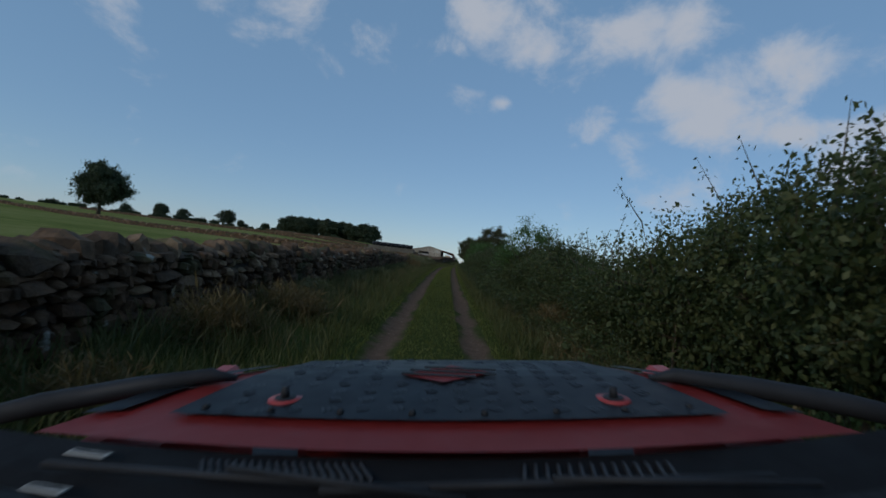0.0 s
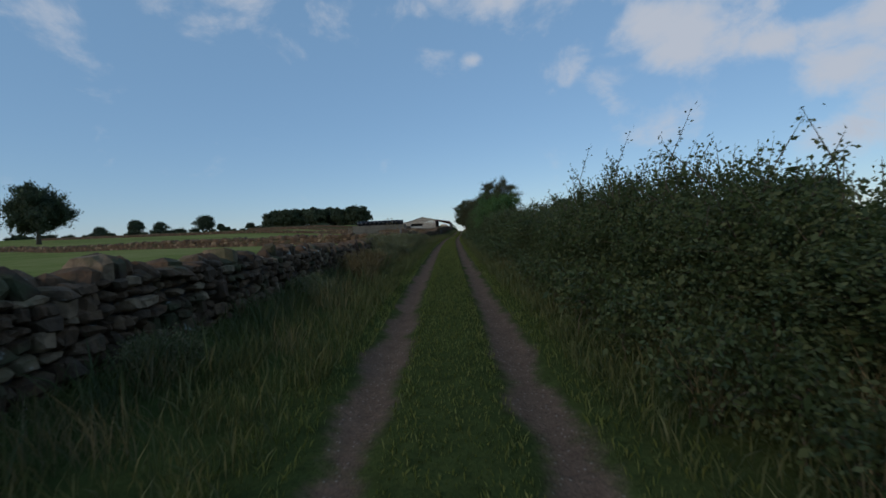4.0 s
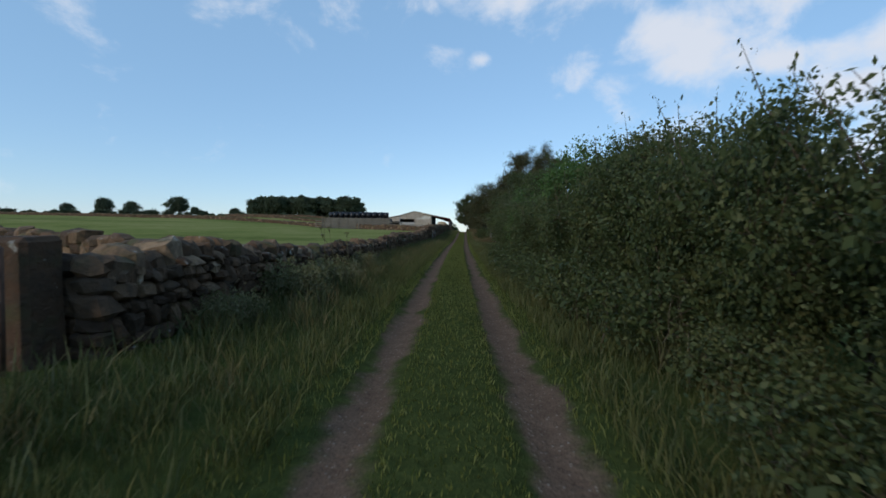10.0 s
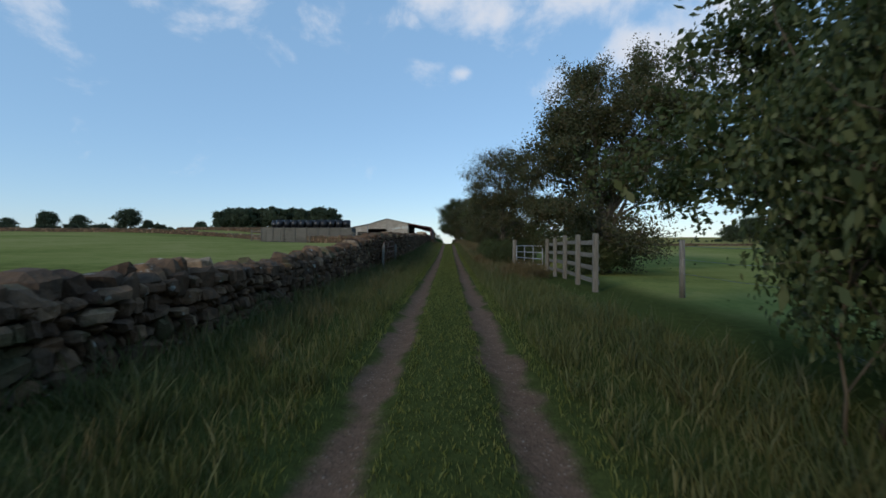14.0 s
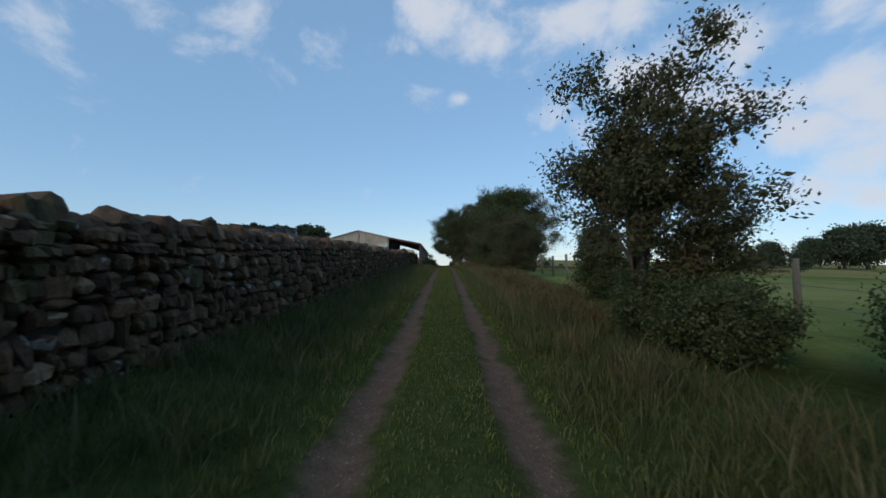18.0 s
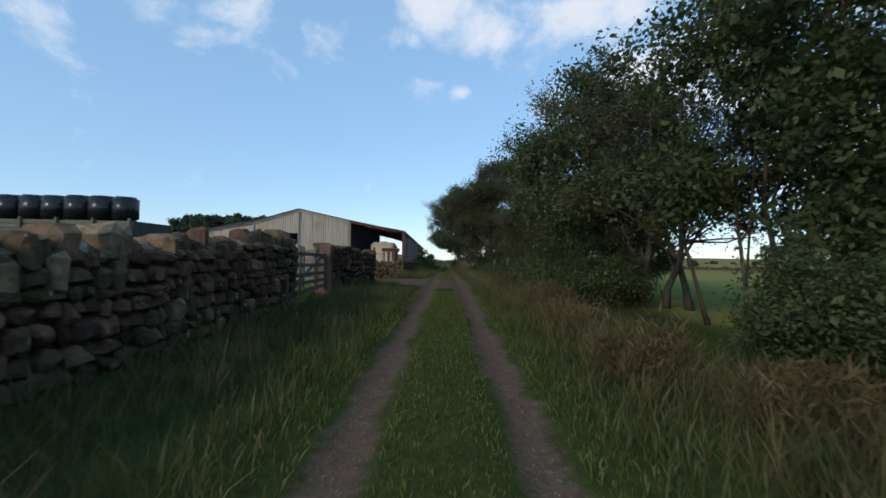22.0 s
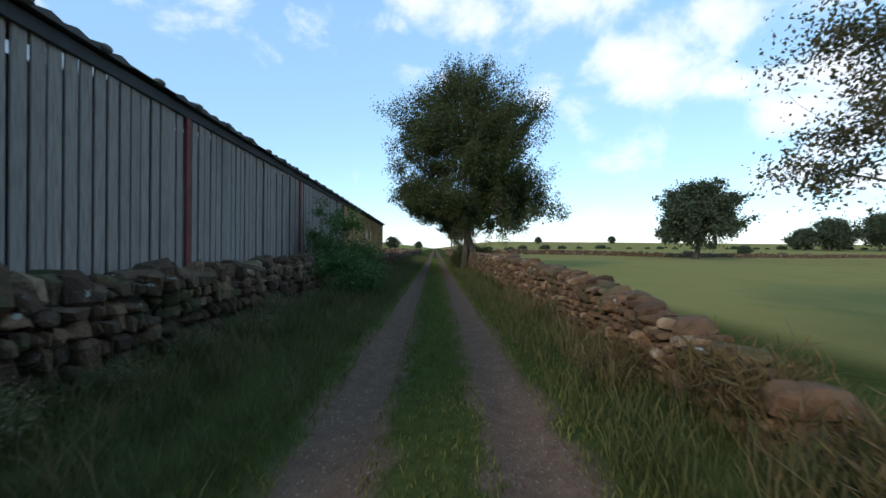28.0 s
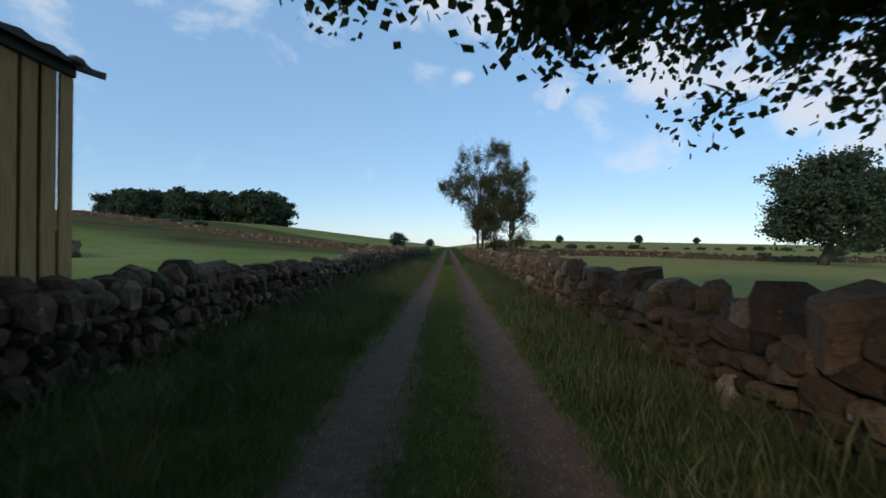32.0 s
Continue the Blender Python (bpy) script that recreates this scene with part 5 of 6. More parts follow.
bm.free()
stone_post.data.materials.append(M_STONE)
stone_post.matrix_basis = pose(lane_x(52.9) - 3.5, 52.9, ground_z(lane_x(52.9) - 3.5, 52.9))
post(lane_x(48.8) - 3.45, 48.8, 1.1, M_POST, 0.16, label="dark weathered wooden gate post", name="gate_post", group="gate posts")
# old gate left standing along the wall
gate("old_gate", (-2.62, 91.6), (-2.75, 95.6), 0.95, 5, M_RUST, "rusty old steel gate standing open along the wall", uprights=2, brace=True, lift=0.2)
post(-2.62, 91.3, 1.08, M_RAIL, 0.1, 0.05, label="pale weathered wooden gate post", name="gate_post", group="gate posts")
post(-2.7, 96.0, 1.0, M_POST, 0.12, label="dark weathered wooden gate post", name="gate_post", group="gate posts")
# yard gate beside the pier
def timber_gate(a, b, h, label):
    """A field gate of sawn boards between two stiles."""
    a, b = Vector(a), Vector(b)
    l, z = (b - a).length, (ground_z(*a) + ground_z(*b)) / 2 + 0.08
    ob = tagged(new("yard_gate"), label, "gate")
    ob.matrix_basis = pose(a.x, a.y, z, 0, 0, math.degrees(math.atan2(b.y - a.y, b.x - a.x)))
    for x in (0.05, l - 0.05):
        part("stile", (boxed(x, 0, h / 2 + 0.08, 0.09, 0.07, h), M_POST), ob)
    for i, up in enumerate((0.0, 0.2, 0.41, 0.66, 0.95)):
        part("rail", (boxed(l / 2, 0, 0.16 + (h - 0.1) * up, l, 0.03, 0.085, rot=Matrix.Rotation(0.006 * (i - 2), 4, "Y")), M_POST), ob)
    for x in (l * 0.34, l * 0.67):
        part("upright", (boxed(x, -0.035, h / 2 + 0.08, 0.08, 0.03, h - 0.05), M_POST), ob)
    part("brace", (boxed(l * 0.5, 0.035, h / 2 + 0.08, math.hypot(l, h) * 0.92, 0.03, 0.08, rot=Matrix.Rotation(-math.atan2(h - 0.15, l), 4, "Y")), M_RAIL), ob)
    return ob


timber_gate((-3.3, 135.35), (-3.38, 138.3), 1.0, "weathered grey wooden gate of sawn boards at the yard")
for x, y in ((-3.75, 137.4), (-4.0, 138.4)):
    post(x, y, 1.3, M_POST, 0.1, label="grey wooden post behind the yard gate")
pier = tagged(new("gate_pier", bpy.data.meshes.new("gate_pier")), "tall red-brown dressed stone gate pier", "pier")
bm = boxed(0, 0, 0.62, 0.32, 0.3, 1.72, bevel=0.025)
bmesh.ops.subdivide_edges(bm, edges=bm.edges[:], cuts=2, use_grid_fill=True)
for v in bm.verts:
    v.co += Vector(noise.noise_vector(v.co * 3)) * 0.02
bm.to_mesh(pier.data)
bm.free()
pier.data.materials.append(plain_mat("red_sandstone", (0.15, 0.085, 0.06), 0.9, 0, (0.075, 0.055, 0.045), 5.0, 0.8))
pier.matrix_basis = pose(-3.36, 138.5, lane_z(138))
# pens in the yard
rail_fence("yard_fence", (-4.6, 141.5), (-15.0, 143.0), 1.3, 4, M_RAIL, "grey wooden rail fence of the farmyard pens", 2.2)
gate("pen_gate", (-8.8, 156.3), (-11.8, 156.3), 1.2, 6, M_GALV, "galvanised steel gate across the yard", uprights=1, z=lane_z(156) + 0.1)
gate("pen_gate", (-12.6, 160.8), (-15.8, 160.8), 1.3, 5, M_GALV, "galvanised steel gate leaning in the yard", uprights=1)
gate("pen_gate", (-8.4, 163.6), (-4.1, 163.6), 1.35, 3, M_RUST, "rusty barrier rails across the open bay", brace=False, uprights=2)
post(-8.62, 156.5, 2.5, M_RUST, 0.16, label="rusty steel upright behind the yard wall", r=False, name="steel_upright", group="yard uprights")
post(-4.1, 157.2, 2.15, M_RUST, 0.18, label="rusty steel upright behind the yard wall", r=False, name="steel_upright", group="yard uprights")
post(-6.0, 162.4, 2.0, M_RUST, 0.16, label="rusty steel upright beside the open bay", r=False, name="steel_upright", group="yard uprights")
# feed tank in the open bay
tank = thing("feed_tank", -5.85, 167.0, ground_z(-5.85, 167.0) - 0.05, "cream plastic tank standing in the open bay", "tank")
part("body", (boxed(0, 0, 1.42, 2.3, 1.9, 2.4, bevel=0.28), M_TANK), tank)
part("lid", (boxed(0, 0, 2.66, 0.55, 0.55, 0.12, bevel=0.03), M_TANK), tank)
part("skid", (boxed(0, 0, 0.12, 2.1, 1.7, 0.24), M_RUST), tank)
barrier = thing("crash_barrier", -5.0, 164.9, ground_z(-5.0, 164.9), "dark steel crash barrier rail in front of the tank", "barrier")
PROFILE = ((0.0, 0.0), (0.06, 0.03), (0.06, 0.09), (0.0, 0.14), (0.0, 0.17), (0.06, 0.22), (0.06, 0.28), (0.0, 0.31))
V = [(x, -d, 1.7 + u) for x in (-0.75, 0.85) for d, u in PROFILE] + [(x, -d + 0.012, 1.7 + u) for x in (-0.75, 0.85) for d, u in PROFILE]
F = [(k + o, k + 1 + o, k + 9 + o, k + 8 + o) for o in (0, 16) for k in range(7)] + [(k, k + 1, k + 17, k + 16) for o in (0, 8) for k in range(o, o + 7)] + [(0, 8, 24, 16), (7, 15, 31, 23)]
part("rail", mesh_from("rail", V, F, M_RUST), barrier)
for x in (-0.55, 0.65):
    part("post", (boxed(x, 0.07, 0.95, 0.1, 0.12, 2.1), M_RUST), barrier)
shed = thing("small_shed", -18.95, 163.4, ground_z(-18.95, 163.4), "small pale panelled shed with a rusty roof beside the barn", "shed")
part("body", (boxed(0, 0, 0.75, 1.1, 0.7, 1.5, bevel=0.02), M_PALE), shed)
part("roof", (boxed(0, -0.05, 1.56, 1.35, 0.95, 0.07, rot=Matrix.Rotation(0.07, 4, "X")), M_RUST), shed, "rusty sheet roof")
for x in (-0.28, 0.26):
    part("door", (boxed(x, -0.37, 0.72, 0.46, 0.03, 1.25), M_PALE), shed)
    part("vent", (boxed(x, -0.395, 1.2, 0.22, 0.02, 0.14), M_DARK), shed)
for x in (-0.57, 0.57):
    part("corner_post", (boxed(x, -0.4, 0.76, 0.07, 0.07, 1.5), M_RUST), shed)

# ---- silage bales ----
def bale_mesh():
    bm = bmesh.new()
    bmesh.ops.create_cone(bm, cap_ends=True, segments=28, radius1=0.67, radius2=0.67, depth=1.38)
    bmesh.ops.bevel(bm, geom=[e for e in bm.edges if abs(e.verts[0].co.z - e.verts[1].co.z) < 0.01], offset=0.12, segments=3, affect="EDGES")
    for v in bm.verts:
        v.co += Vector(noise.noise_vector(v.co * 4)) * 0.02
    me = bpy.data.meshes.new("bale")
    bm.to_mesh(me)
    bm.free()
    me.materials.append(M_WRAP)
    me.polygons.foreach_set("use_smooth", [True] * len(me.polygons))
    return me


BALE = bale_mesh()
random.seed(3)
clamp_z = ground_z(-24, 151)
for row in range(2):
    for i in range(10):
        x, y = -18.2 - (i + row) * 1.36 + random.uniform(-0.04, 0.04), 150.6 + row * 1.4 + (0.04 * i) + random.uniform(-0.05, 0.05)
        ob = tagged(new("silage_bale", BALE), "round silage bale in glossy black plastic wrap", "bale", "stacked silage bales")
        ob.matrix_basis = pose(x, y, clamp_z + 0.69 + 2.74, random.uniform(-2, 2), random.uniform(-2, 2), random.uniform(0, 360)) @ Matrix.Diagonal((random.uniform(0.96, 1.06), 1, random.uniform(0.97, 1.05), 1))
# the bales stand on a clamp of stacked timber sleepers
clamp = tagged(new("silage_clamp"), "raised silage clamp faced with weathered timber sleepers", "clamp")
clamp.matrix_basis = pose(-25.2, 151.4, clamp_z)
part("fill", (boxed(0, 0, 1.32, 16.2, 3.3, 2.78, bevel=0.05), M_DARK), clamp, "dark earth fill of the clamp")
for r in range(11):
    for k in range(4):
        part("sleeper", (boxed(-6.1 + k * 4.06 + random.uniform(-0.03, 0.03), -1.72 + random.uniform(-0.02, 0.02), 0.13 + r * 0.245, 4.02, 0.12, 0.225, bevel=0.012), M_RAIL), clamp)
for k in range(9):
    part("post", (boxed(-8.0 + k * 2.0, -1.85, 1.35, 0.14, 0.14, 2.95, bevel=0.015), M_POST), clamp)
rail_fence("field_rails", (-14.0, 147.5), (-34.0, 147.5), 1.9, 4, M_RAIL, "pale wooden rails in front of the silage bales", 2.4)

# ---- wire fence on the right ----
def wire_fence(a, b, every=2.7, h=1.15):
    a, b = Vector(a), Vector(b)
    n = round((b - a).length / every)
    ob = tagged(new("wire_fence"), "post and wire stock fence along the pasture", "fence")
    tops = []
    for i in range(n + 1):
        p = a.lerp(b, i / n)
        z = ground_z(*p)
        hh = h * random.uniform(0.92, 1.1)
        lean = random.uniform(-0.06, 0.06)
        part("post", tubes_mesh("post", [([(p.x, p.y, z - 0.15), (p.x + lean * hh, p.y, z + hh)], (0.06, 0.055), 8)], M_RAIL if i % 3 else M_POST), ob)
        tops.append(Vector((p.x + lean * hh, p.y, z + h * 0.95)))
    for lvl in (0.0, 0.28, 0.58):
        runs = []
        for p, q in zip(tops, tops[1:]):
            d = Vector((0, 0, -lvl))
            runs.append(([p + d, (p + q) / 2 + d - Vector((0, 0, 0.02)), q + d], (0.004, 0.004, 0.004), 4))
        for r in runs:
            part("wire", tubes_mesh("wire", [r], M_WIRE), ob)


wire_fence((5.6, 101.5), (5.9, 131.0))
wire_fence((5.2, 58), (5.0, 83), 3.0)
wire_fence((lane_x(-4) + 5.6, -4), (lane_x(30) + 5.4, 30), 3.2, 1.2)
# hurdle and trough in the gap among the trees
# galvanised hurdle: the rust colour stands in for its darkness against the light
gate("hurdle", (4.05, 154.6), (5.7, 155.4), 1.25, 3, M_RUST, "galvanised sheep hurdle with crossed braces, coloured dark as if backlit", uprights=0, brace=False, cross=True, lift=0.05, thick=0.015)
post(3.4, 156.2, 1.1, M_POST, 0.12)
post(3.9, 153.4, 1.25, M_POST, 0.12)
post(4.6, 152.6, 1.0, M_POST, 0.12)
trough = thing("water_trough", 4.6, 157.6, ground_z(4.6, 157.6), "grey metal water trough at the field edge", "trough")
part("basin", (boxed(0, 0, 0.42, 1.2, 0.5, 0.36, bevel=0.03), M_GALV), trough)
for x in (-0.5, 0.5):
    part("leg", (boxed(x, 0, 0.12, 0.08, 0.44, 0.26), M_RUST), trough)

# ---- hogweed heads standing out of the verge ----
def hogweed(off, y, h, seed):
    g = np.random.default_rng(seed)
    x = lane_x(y) + off
    ob = thing("hogweed", x, y, ground_z(x, y) - 0.02, "dry hogweed stalk with flat seed heads", "weed", "hogweed stalks")
    tilt = Vector((g.normal() * 0.06, g.normal() * 0.06, 1)) * h
    part("stalk", tubes_mesh("stalk", [([(0, 0, 0), tilt * 0.5 + Vector((0.02, 0, 0)), tilt], (0.009, 0.007, 0.004), 5)], M_STRAW), ob)
    for k, (at, size) in enumerate(((1.0, 1.0), (0.86, 0.6))):
        c = tilt * at + (Vector() if k == 0 else Vector((g.normal() * 0.12, g.normal() * 0.12, 0.02)))
        runs = []
        for i in range(13):
            w = 2.4 * i
            r = 0.06 * size * math.sqrt((i + 0.5) / 13)
            tip = c + Vector((math.cos(w) * r, math.sin(w) * r, 0.1 * size - r * 0.3))
            runs.append(([c, tip], (0.0016, 0.0012), 3))
            for j in range(5):
                q = 1.3 * j
                runs.append(([tip, tip + Vector((math.cos(q) * 0.02, math.sin(q) * 0.02, 0.018))], (0.0016, 0.003), 3))
        if k:
            runs.append(([tilt * 0.7, c], (0.005, 0.004), 3))
        part("seed_head", tubes_mesh("seed_head", runs, M_STRAW), ob)


for i, (off, y, h) in enumerate(((-3.0, 41.6, 1.5), (-2.9, 42.2, 1.4), (-3.1, 42.0, 1.6), (-2.8, 41.2, 1.25), (-3.2, 42.6, 1.4), (-3.1, 47.8, 1.3), (-3.0, 48.5, 1.25), (-2.75, 58.5, 1.3), (-2.7, 59.2, 1.1), (-2.5, 59.6, 1.0), (-2.6, 38.0, 1.5))):
    hogweed(off, y, h, i)


def dock(x, y, h, seed):
    """A dry dock plant: brown upright stalks with rough seed spikes."""
    g = np.random.default_rng(seed)
    ob = thing("dock_plant", x, y, ground_z(x, y) - 0.02, "dry brown dock stalks standing in front of the wall", "weed", "dry docks")
    for _ in range(4):
        foot = Vector((g.normal() * 0.05, g.normal() * 0.05, 0))
        tip = foot + Vector((g.normal() * 0.06, g.normal() * 0.06, h * g.uniform(0.75, 1.1)))
        stalk = part("stalk", tubes_mesh("stalk", [([foot, foot.lerp(tip, 0.5) + Vector((0.015, 0, 0)), tip], (0.009, 0.007, 0.004), 5)], M_STRAW), ob)
        runs = []
        for k in range(34):
            q = foot.lerp(tip, g.uniform(0.5, 1.0))
            runs.append(([q, q + Vector((g.normal() * 0.022, g.normal() * 0.022, 0.02))], (0.007, 0.004), 3))
        part("seed_spike", tubes_mesh("seed_spike", runs, M_TWIG), stalk)


for i, (off, y, h) in enumerate(((1.75, 184.4, 1.3), (1.8, 184.9, 1.2), (1.7, 183.9, 1.05), (1.85, 185.5, 1.1))):
    dock(off, y, h, 300 + i)


# ---- grass ----
def grass_mesh(name, length, x0, x1, blades, h0, h1, w, mat, seed, clump=0.0):
    g = np.random.default_rng(seed)
    x, y = g.uniform(x0, x1, blades), g.uniform(-length / 2, length / 2, blades)
    if clump:
        k = g.integers(0, max(1, blades // 60), blades)
        cx, cy = g.uniform(x0, x1, blades), g.uniform(-length / 2, length / 2, blades)
        pick = g.random(blades) < clump
        x, y = np.where(pick, np.clip(cx[k] + g.normal(size=blades) * 0.09, x0, x1), x), np.where(pick, cy[k] + g.normal(size=blades) * 0.09, y)
    h = g.uniform(h0, h1, blades) * (0.6 + 0.8 * g.random(blades))
    a = g.uniform(0, 2 * math.pi, blades)
    side = np.stack([np.cos(a), np.sin(a), np.zeros(blades)], 1) * (w * g.uniform(0.6, 1.3, blades))[:, None]
    lean = np.stack([g.normal(size=blades), g.normal(size=blades), np.zeros(blades)], 1) * (0.35 * h)[:, None]
    p = np.stack([x, y, np.full(blades, -0.02)], 1)
    up = np.stack([np.zeros(blades), np.zeros(blades), h], 1)
    mid = p + up * 0.6 + lean * 0.4
    return quads_mesh(name, np.stack([p, mid + side * 0.5, p + up + lean, mid - side * 0.5], 1), mat)


LONG = 5.0
STRIP_G = [grass_mesh("strip_grass", LONG, -0.42, 0.42, 3600, 0.025, 0.06, 0.011, M_STRIP, 70 + i) for i in range(2)]
VERGE_L = [grass_mesh("verge_grass", LONG, -3.05, -1.05, 5600, 0.07, 0.24, 0.011, M_GRASS, 80 + i, 0.65) for i in range(3)]
VERGE_R = [grass_mesh("verge_grass", LONG, 1.05, 2.9, 5400, 0.07, 0.24, 0.011, M_GRASS, 90 + i, 0.65) for i in range(3)]
TALL_L = [grass_mesh("tall_grass", LONG, -2.95, -1.8, 1100, 0.2, 0.44, 0.012, M_ROUGH, 110 + i, 0.8) for i in range(3)]
TALL_R = [grass_mesh("tall_grass", LONG, 1.8, 2.8, 1100, 0.2, 0.44, 0.012, M_ROUGH, 120 + i, 0.8) for i in range(3)]
DRY_L = [grass_mesh("dry_grass", LONG, -2.9, -1.5, 600, 0.2, 0.4, 0.007, M_STRAW, 95 + i, 0.9) for i in range(2)]
DRY_R = [grass_mesh("dry_grass", LONG, 1.5, 2.7, 1000, 0.2, 0.45, 0.007, M_STRAW, 98 + i, 0.9) for i in range(2)]
EDGE = [grass_mesh("edge_grass", LONG, 0.86, 1.4, 1500, 0.03, 0.1, 0.011, M_STRIP, 105), grass_mesh("edge_grass", LONG, -1.4, -0.86, 1500, 0.03, 0.1, 0.011, M_STRIP, 106)]
random.seed(12)


def lay(me, y, label, lift=0.0, mirror=False):
    x = lane_x(y)
    turn = math.degrees(math.atan((lane_x(y - 1) - lane_x(y + 1)) / 2))
    ob = tagged(new(me.name.split(".")[0], me), label, "grass", kind="stuff")
    rise = math.degrees(math.atan((lane_z(y + 2) - lane_z(y - 2)) / 4))
    ob.matrix_basis = pose(x, y, lane_z(y) + lift, rise, 0, turn)
    return ob


for k in range(4):
    ob = tagged(new("yard_grass", VERGE_R[k % 3]), "rough grass in front of the yard wall", "grass", kind="stuff")
    ob.matrix_basis = pose(-5.6 - k * 1.7, 153.4, ground_z(-6.0, 153.6), 0, 0, 0) @ Matrix.Diagonal((1.0, 0.98, 1.1, 1))
for x, y in ((-4.9, 143.9), (-5.3, 145.6)):
    ob = tagged(new("yard_grass", VERGE_R[1]), "short rough grass round the end of the wall", "grass", kind="stuff")
    ob.matrix_basis = pose(x, y, ground_z(x + 1.5, y) + 0.02, 0, 0, 0) @ Matrix.Diagonal((1.0, 0.7, 0.6, 1))
for i, y in enumerate(np.arange(-6, 222, LONG)):
    yard = 142.5 < y < 153.5
    if not yard:
        lay(STRIP_G[i % 2], y, "short green grass strip between the wheel ruts", 0.0)
        lay(EDGE[0], y, "short grass along the rut", 0.0)
        lay(EDGE[1], y, "short grass along the rut", 0.0)
        lay(VERGE_L[i % 3], y, "rough grass of the verge", 0.04)
        lay(TALL_L[(i * 2) % 3], y, "tall rough grass and weeds along the wall foot", 0.04)
        lay(DRY_L[i % 2], y, "dry seeding grass of the verge", 0.05)
    lay(VERGE_R[i % 3], y, "rough grass of the verge", 0.04)
    if y < 84 or y > 96:
        lay(TALL_R[(i * 2) % 3], y, "tall rough grass and weeds along the hedge foot", 0.04)
    if y < 30 or 84 < y < 175:
        lay(DRY_R[i % 2], y, "dry seeding grass of the verge", 0.04)
    if 108 < y < 165:
        lay(DRY_R[(i + 1) % 2], y + 1.9, "dry brown grass of the verge", 0.04)

# ---- the car that carries the camera, left standing where the drive begins ----
def build_car():
    _, cx, cy, cz, p0, r0, w0 = PATH[0]
    car = new("off_road_car")
    tagged(car, "small red off-road car with black chequer plate on its bonnet", "car")
    # the car stands tilted on the sloping lane, its floor 1.3 m below the camera
    car.matrix_basis = pose(cx, cy, cz, p0, r0, w0) @ Matrix.Translation((0, 0, -1.3))
    red = plain_mat("red_paint", (0.36, 0.04, 0.035), 0.4, 0, (0.26, 0.03, 0.028), 3.0, 0.4, 0.5)
    rubber = plain_mat("black_rubber", (0.016, 0.016, 0.018), 0.7)
    plastic = plain_mat("dash_plastic", (0.03, 0.031, 0.034), 0.6, 0, (0.02, 0.02, 0.022), 40.0)
    tread = plain_mat("chequer_plate", (0.03, 0.036, 0.044), 0.38, 0.35, (0.055, 0.063, 0.075), 9.0, 0.6, 0.5)

    def sheet(name, rows, mat, thick=0.012, parent=car, label=""):
        """A curved panel from rows of points, with thickness."""
        bm = bmesh.new()
        vs = [[bm.verts.new(p) for p in r] for r in rows]
        for a, b in zip(vs, vs[1:]):
            for i in range(len(a) - 1):
                bm.faces.new((a[i], a[i + 1], b[i + 1], b[i]))
        bmesh.ops.solidify(bm, geom=bm.faces[:], thickness=thick)
        bmesh.ops.recalc_face_normals(bm, faces=bm.faces[:])
        return part(name, (bm, mat), parent, label)

    def top(x, y):
        """Height of the bonnet's skin."""
        return 0.99 - 0.02 * (abs(x) / 0.7) ** 3 + 0.012 * smooth(0.7, 1.0, y) - 0.02 * smooth(1.0, 1.2, y) - 0.05 * smooth(1.18, 1.36, y)

    def panel(name, back, front, mat, lift, label="", n=16, m=8, bow=0.0):
        """A panel from its back edge (left x, right x, y) to its front edge; bow: how far the back edge's middle reaches back."""
        rows = []
        for j in range(m + 1):
            f = j / m
            a, b, y = (back[k] + (front[k] - back[k]) * f for k in range(3))
            row = []
            for i in range(n + 1):
                x = a + (b - a) * i / n
                yy = y - bow * (1 - (2 * i / n - 1) ** 2) * (1 - f)
                row.append((x, yy, top(x, yy) + lift))
            rows.append(row)
        return sheet(name, rows, mat, -0.012, label=label)

    panel("bonnet", (-0.74, 0.76, 0.78), (-0.40, 0.41, 1.22), red, 0.0, "red painted bonnet", bow=0.125)
    panel("bonnet_nose", (-0.40, 0.41, 1.2205), (-0.38, 0.39, 1.36), red, 0.0, "red bonnet nose", n=8, m=4)
    plate = panel("chequer_plate", (-0.51, 0.535, 0.80), (-0.362, 0.378, 1.195), tread, 0.010, "black chequer plate on the bonnet", bow=0.05)
    ridge = bpy.data.meshes.new("ridge")
    bm = boxed(0, 0, 0, 0.024, 0.0035, 0.002, bevel=0.0008)
    bm.to_mesh(ridge)
    bm.free()
    ridge.materials.append(tread)
    k = 0
    for j, y in enumerate(np.arange(0.80, 1.18, 0.042)):
        for i, x in enumerate(np.arange(-0.46, 0.49, 0.062)):
            if abs(x - 0.012) < 0.47 - (y - 0.8) * 0.36 and not (abs(x) < 0.12 and 0.94 < y < 1.12) and not (abs(abs(x) - 0.325) < 0.06 and abs(y - 0.85) < 0.045):
                for d in (-0.011, 0.0, 0.011):
                    if k < 295:
                        a = 20 if (i + j) % 2 else -60
                        w = Vector((-math.sin(radians(a)), math.cos(radians(a)), 0)) * d
                        part("ridge", ridge, plate, m=pose(x + w.x, y + w.y, top(x, y) + 0.0105, 0, 0, a))
                        k += 1
    # bonnet badge: a red six-sided cut-out with dark slanted bars
    bm = bmesh.new()
    bm.faces.new([bm.verts.new((0.01 + x, 0.985 + y, top(0, 1.03) + 0.014)) for x, y in ((-0.105, -0.01), (-0.01, -0.065), (0.105, 0.005), (0.01, 0.07))])
    bmesh.ops.solidify(bm, geom=bm.faces[:], thickness=0.003)
    badge = part("badge", (bm, red), car, "red diamond-shaped badge with dark slanted bars")
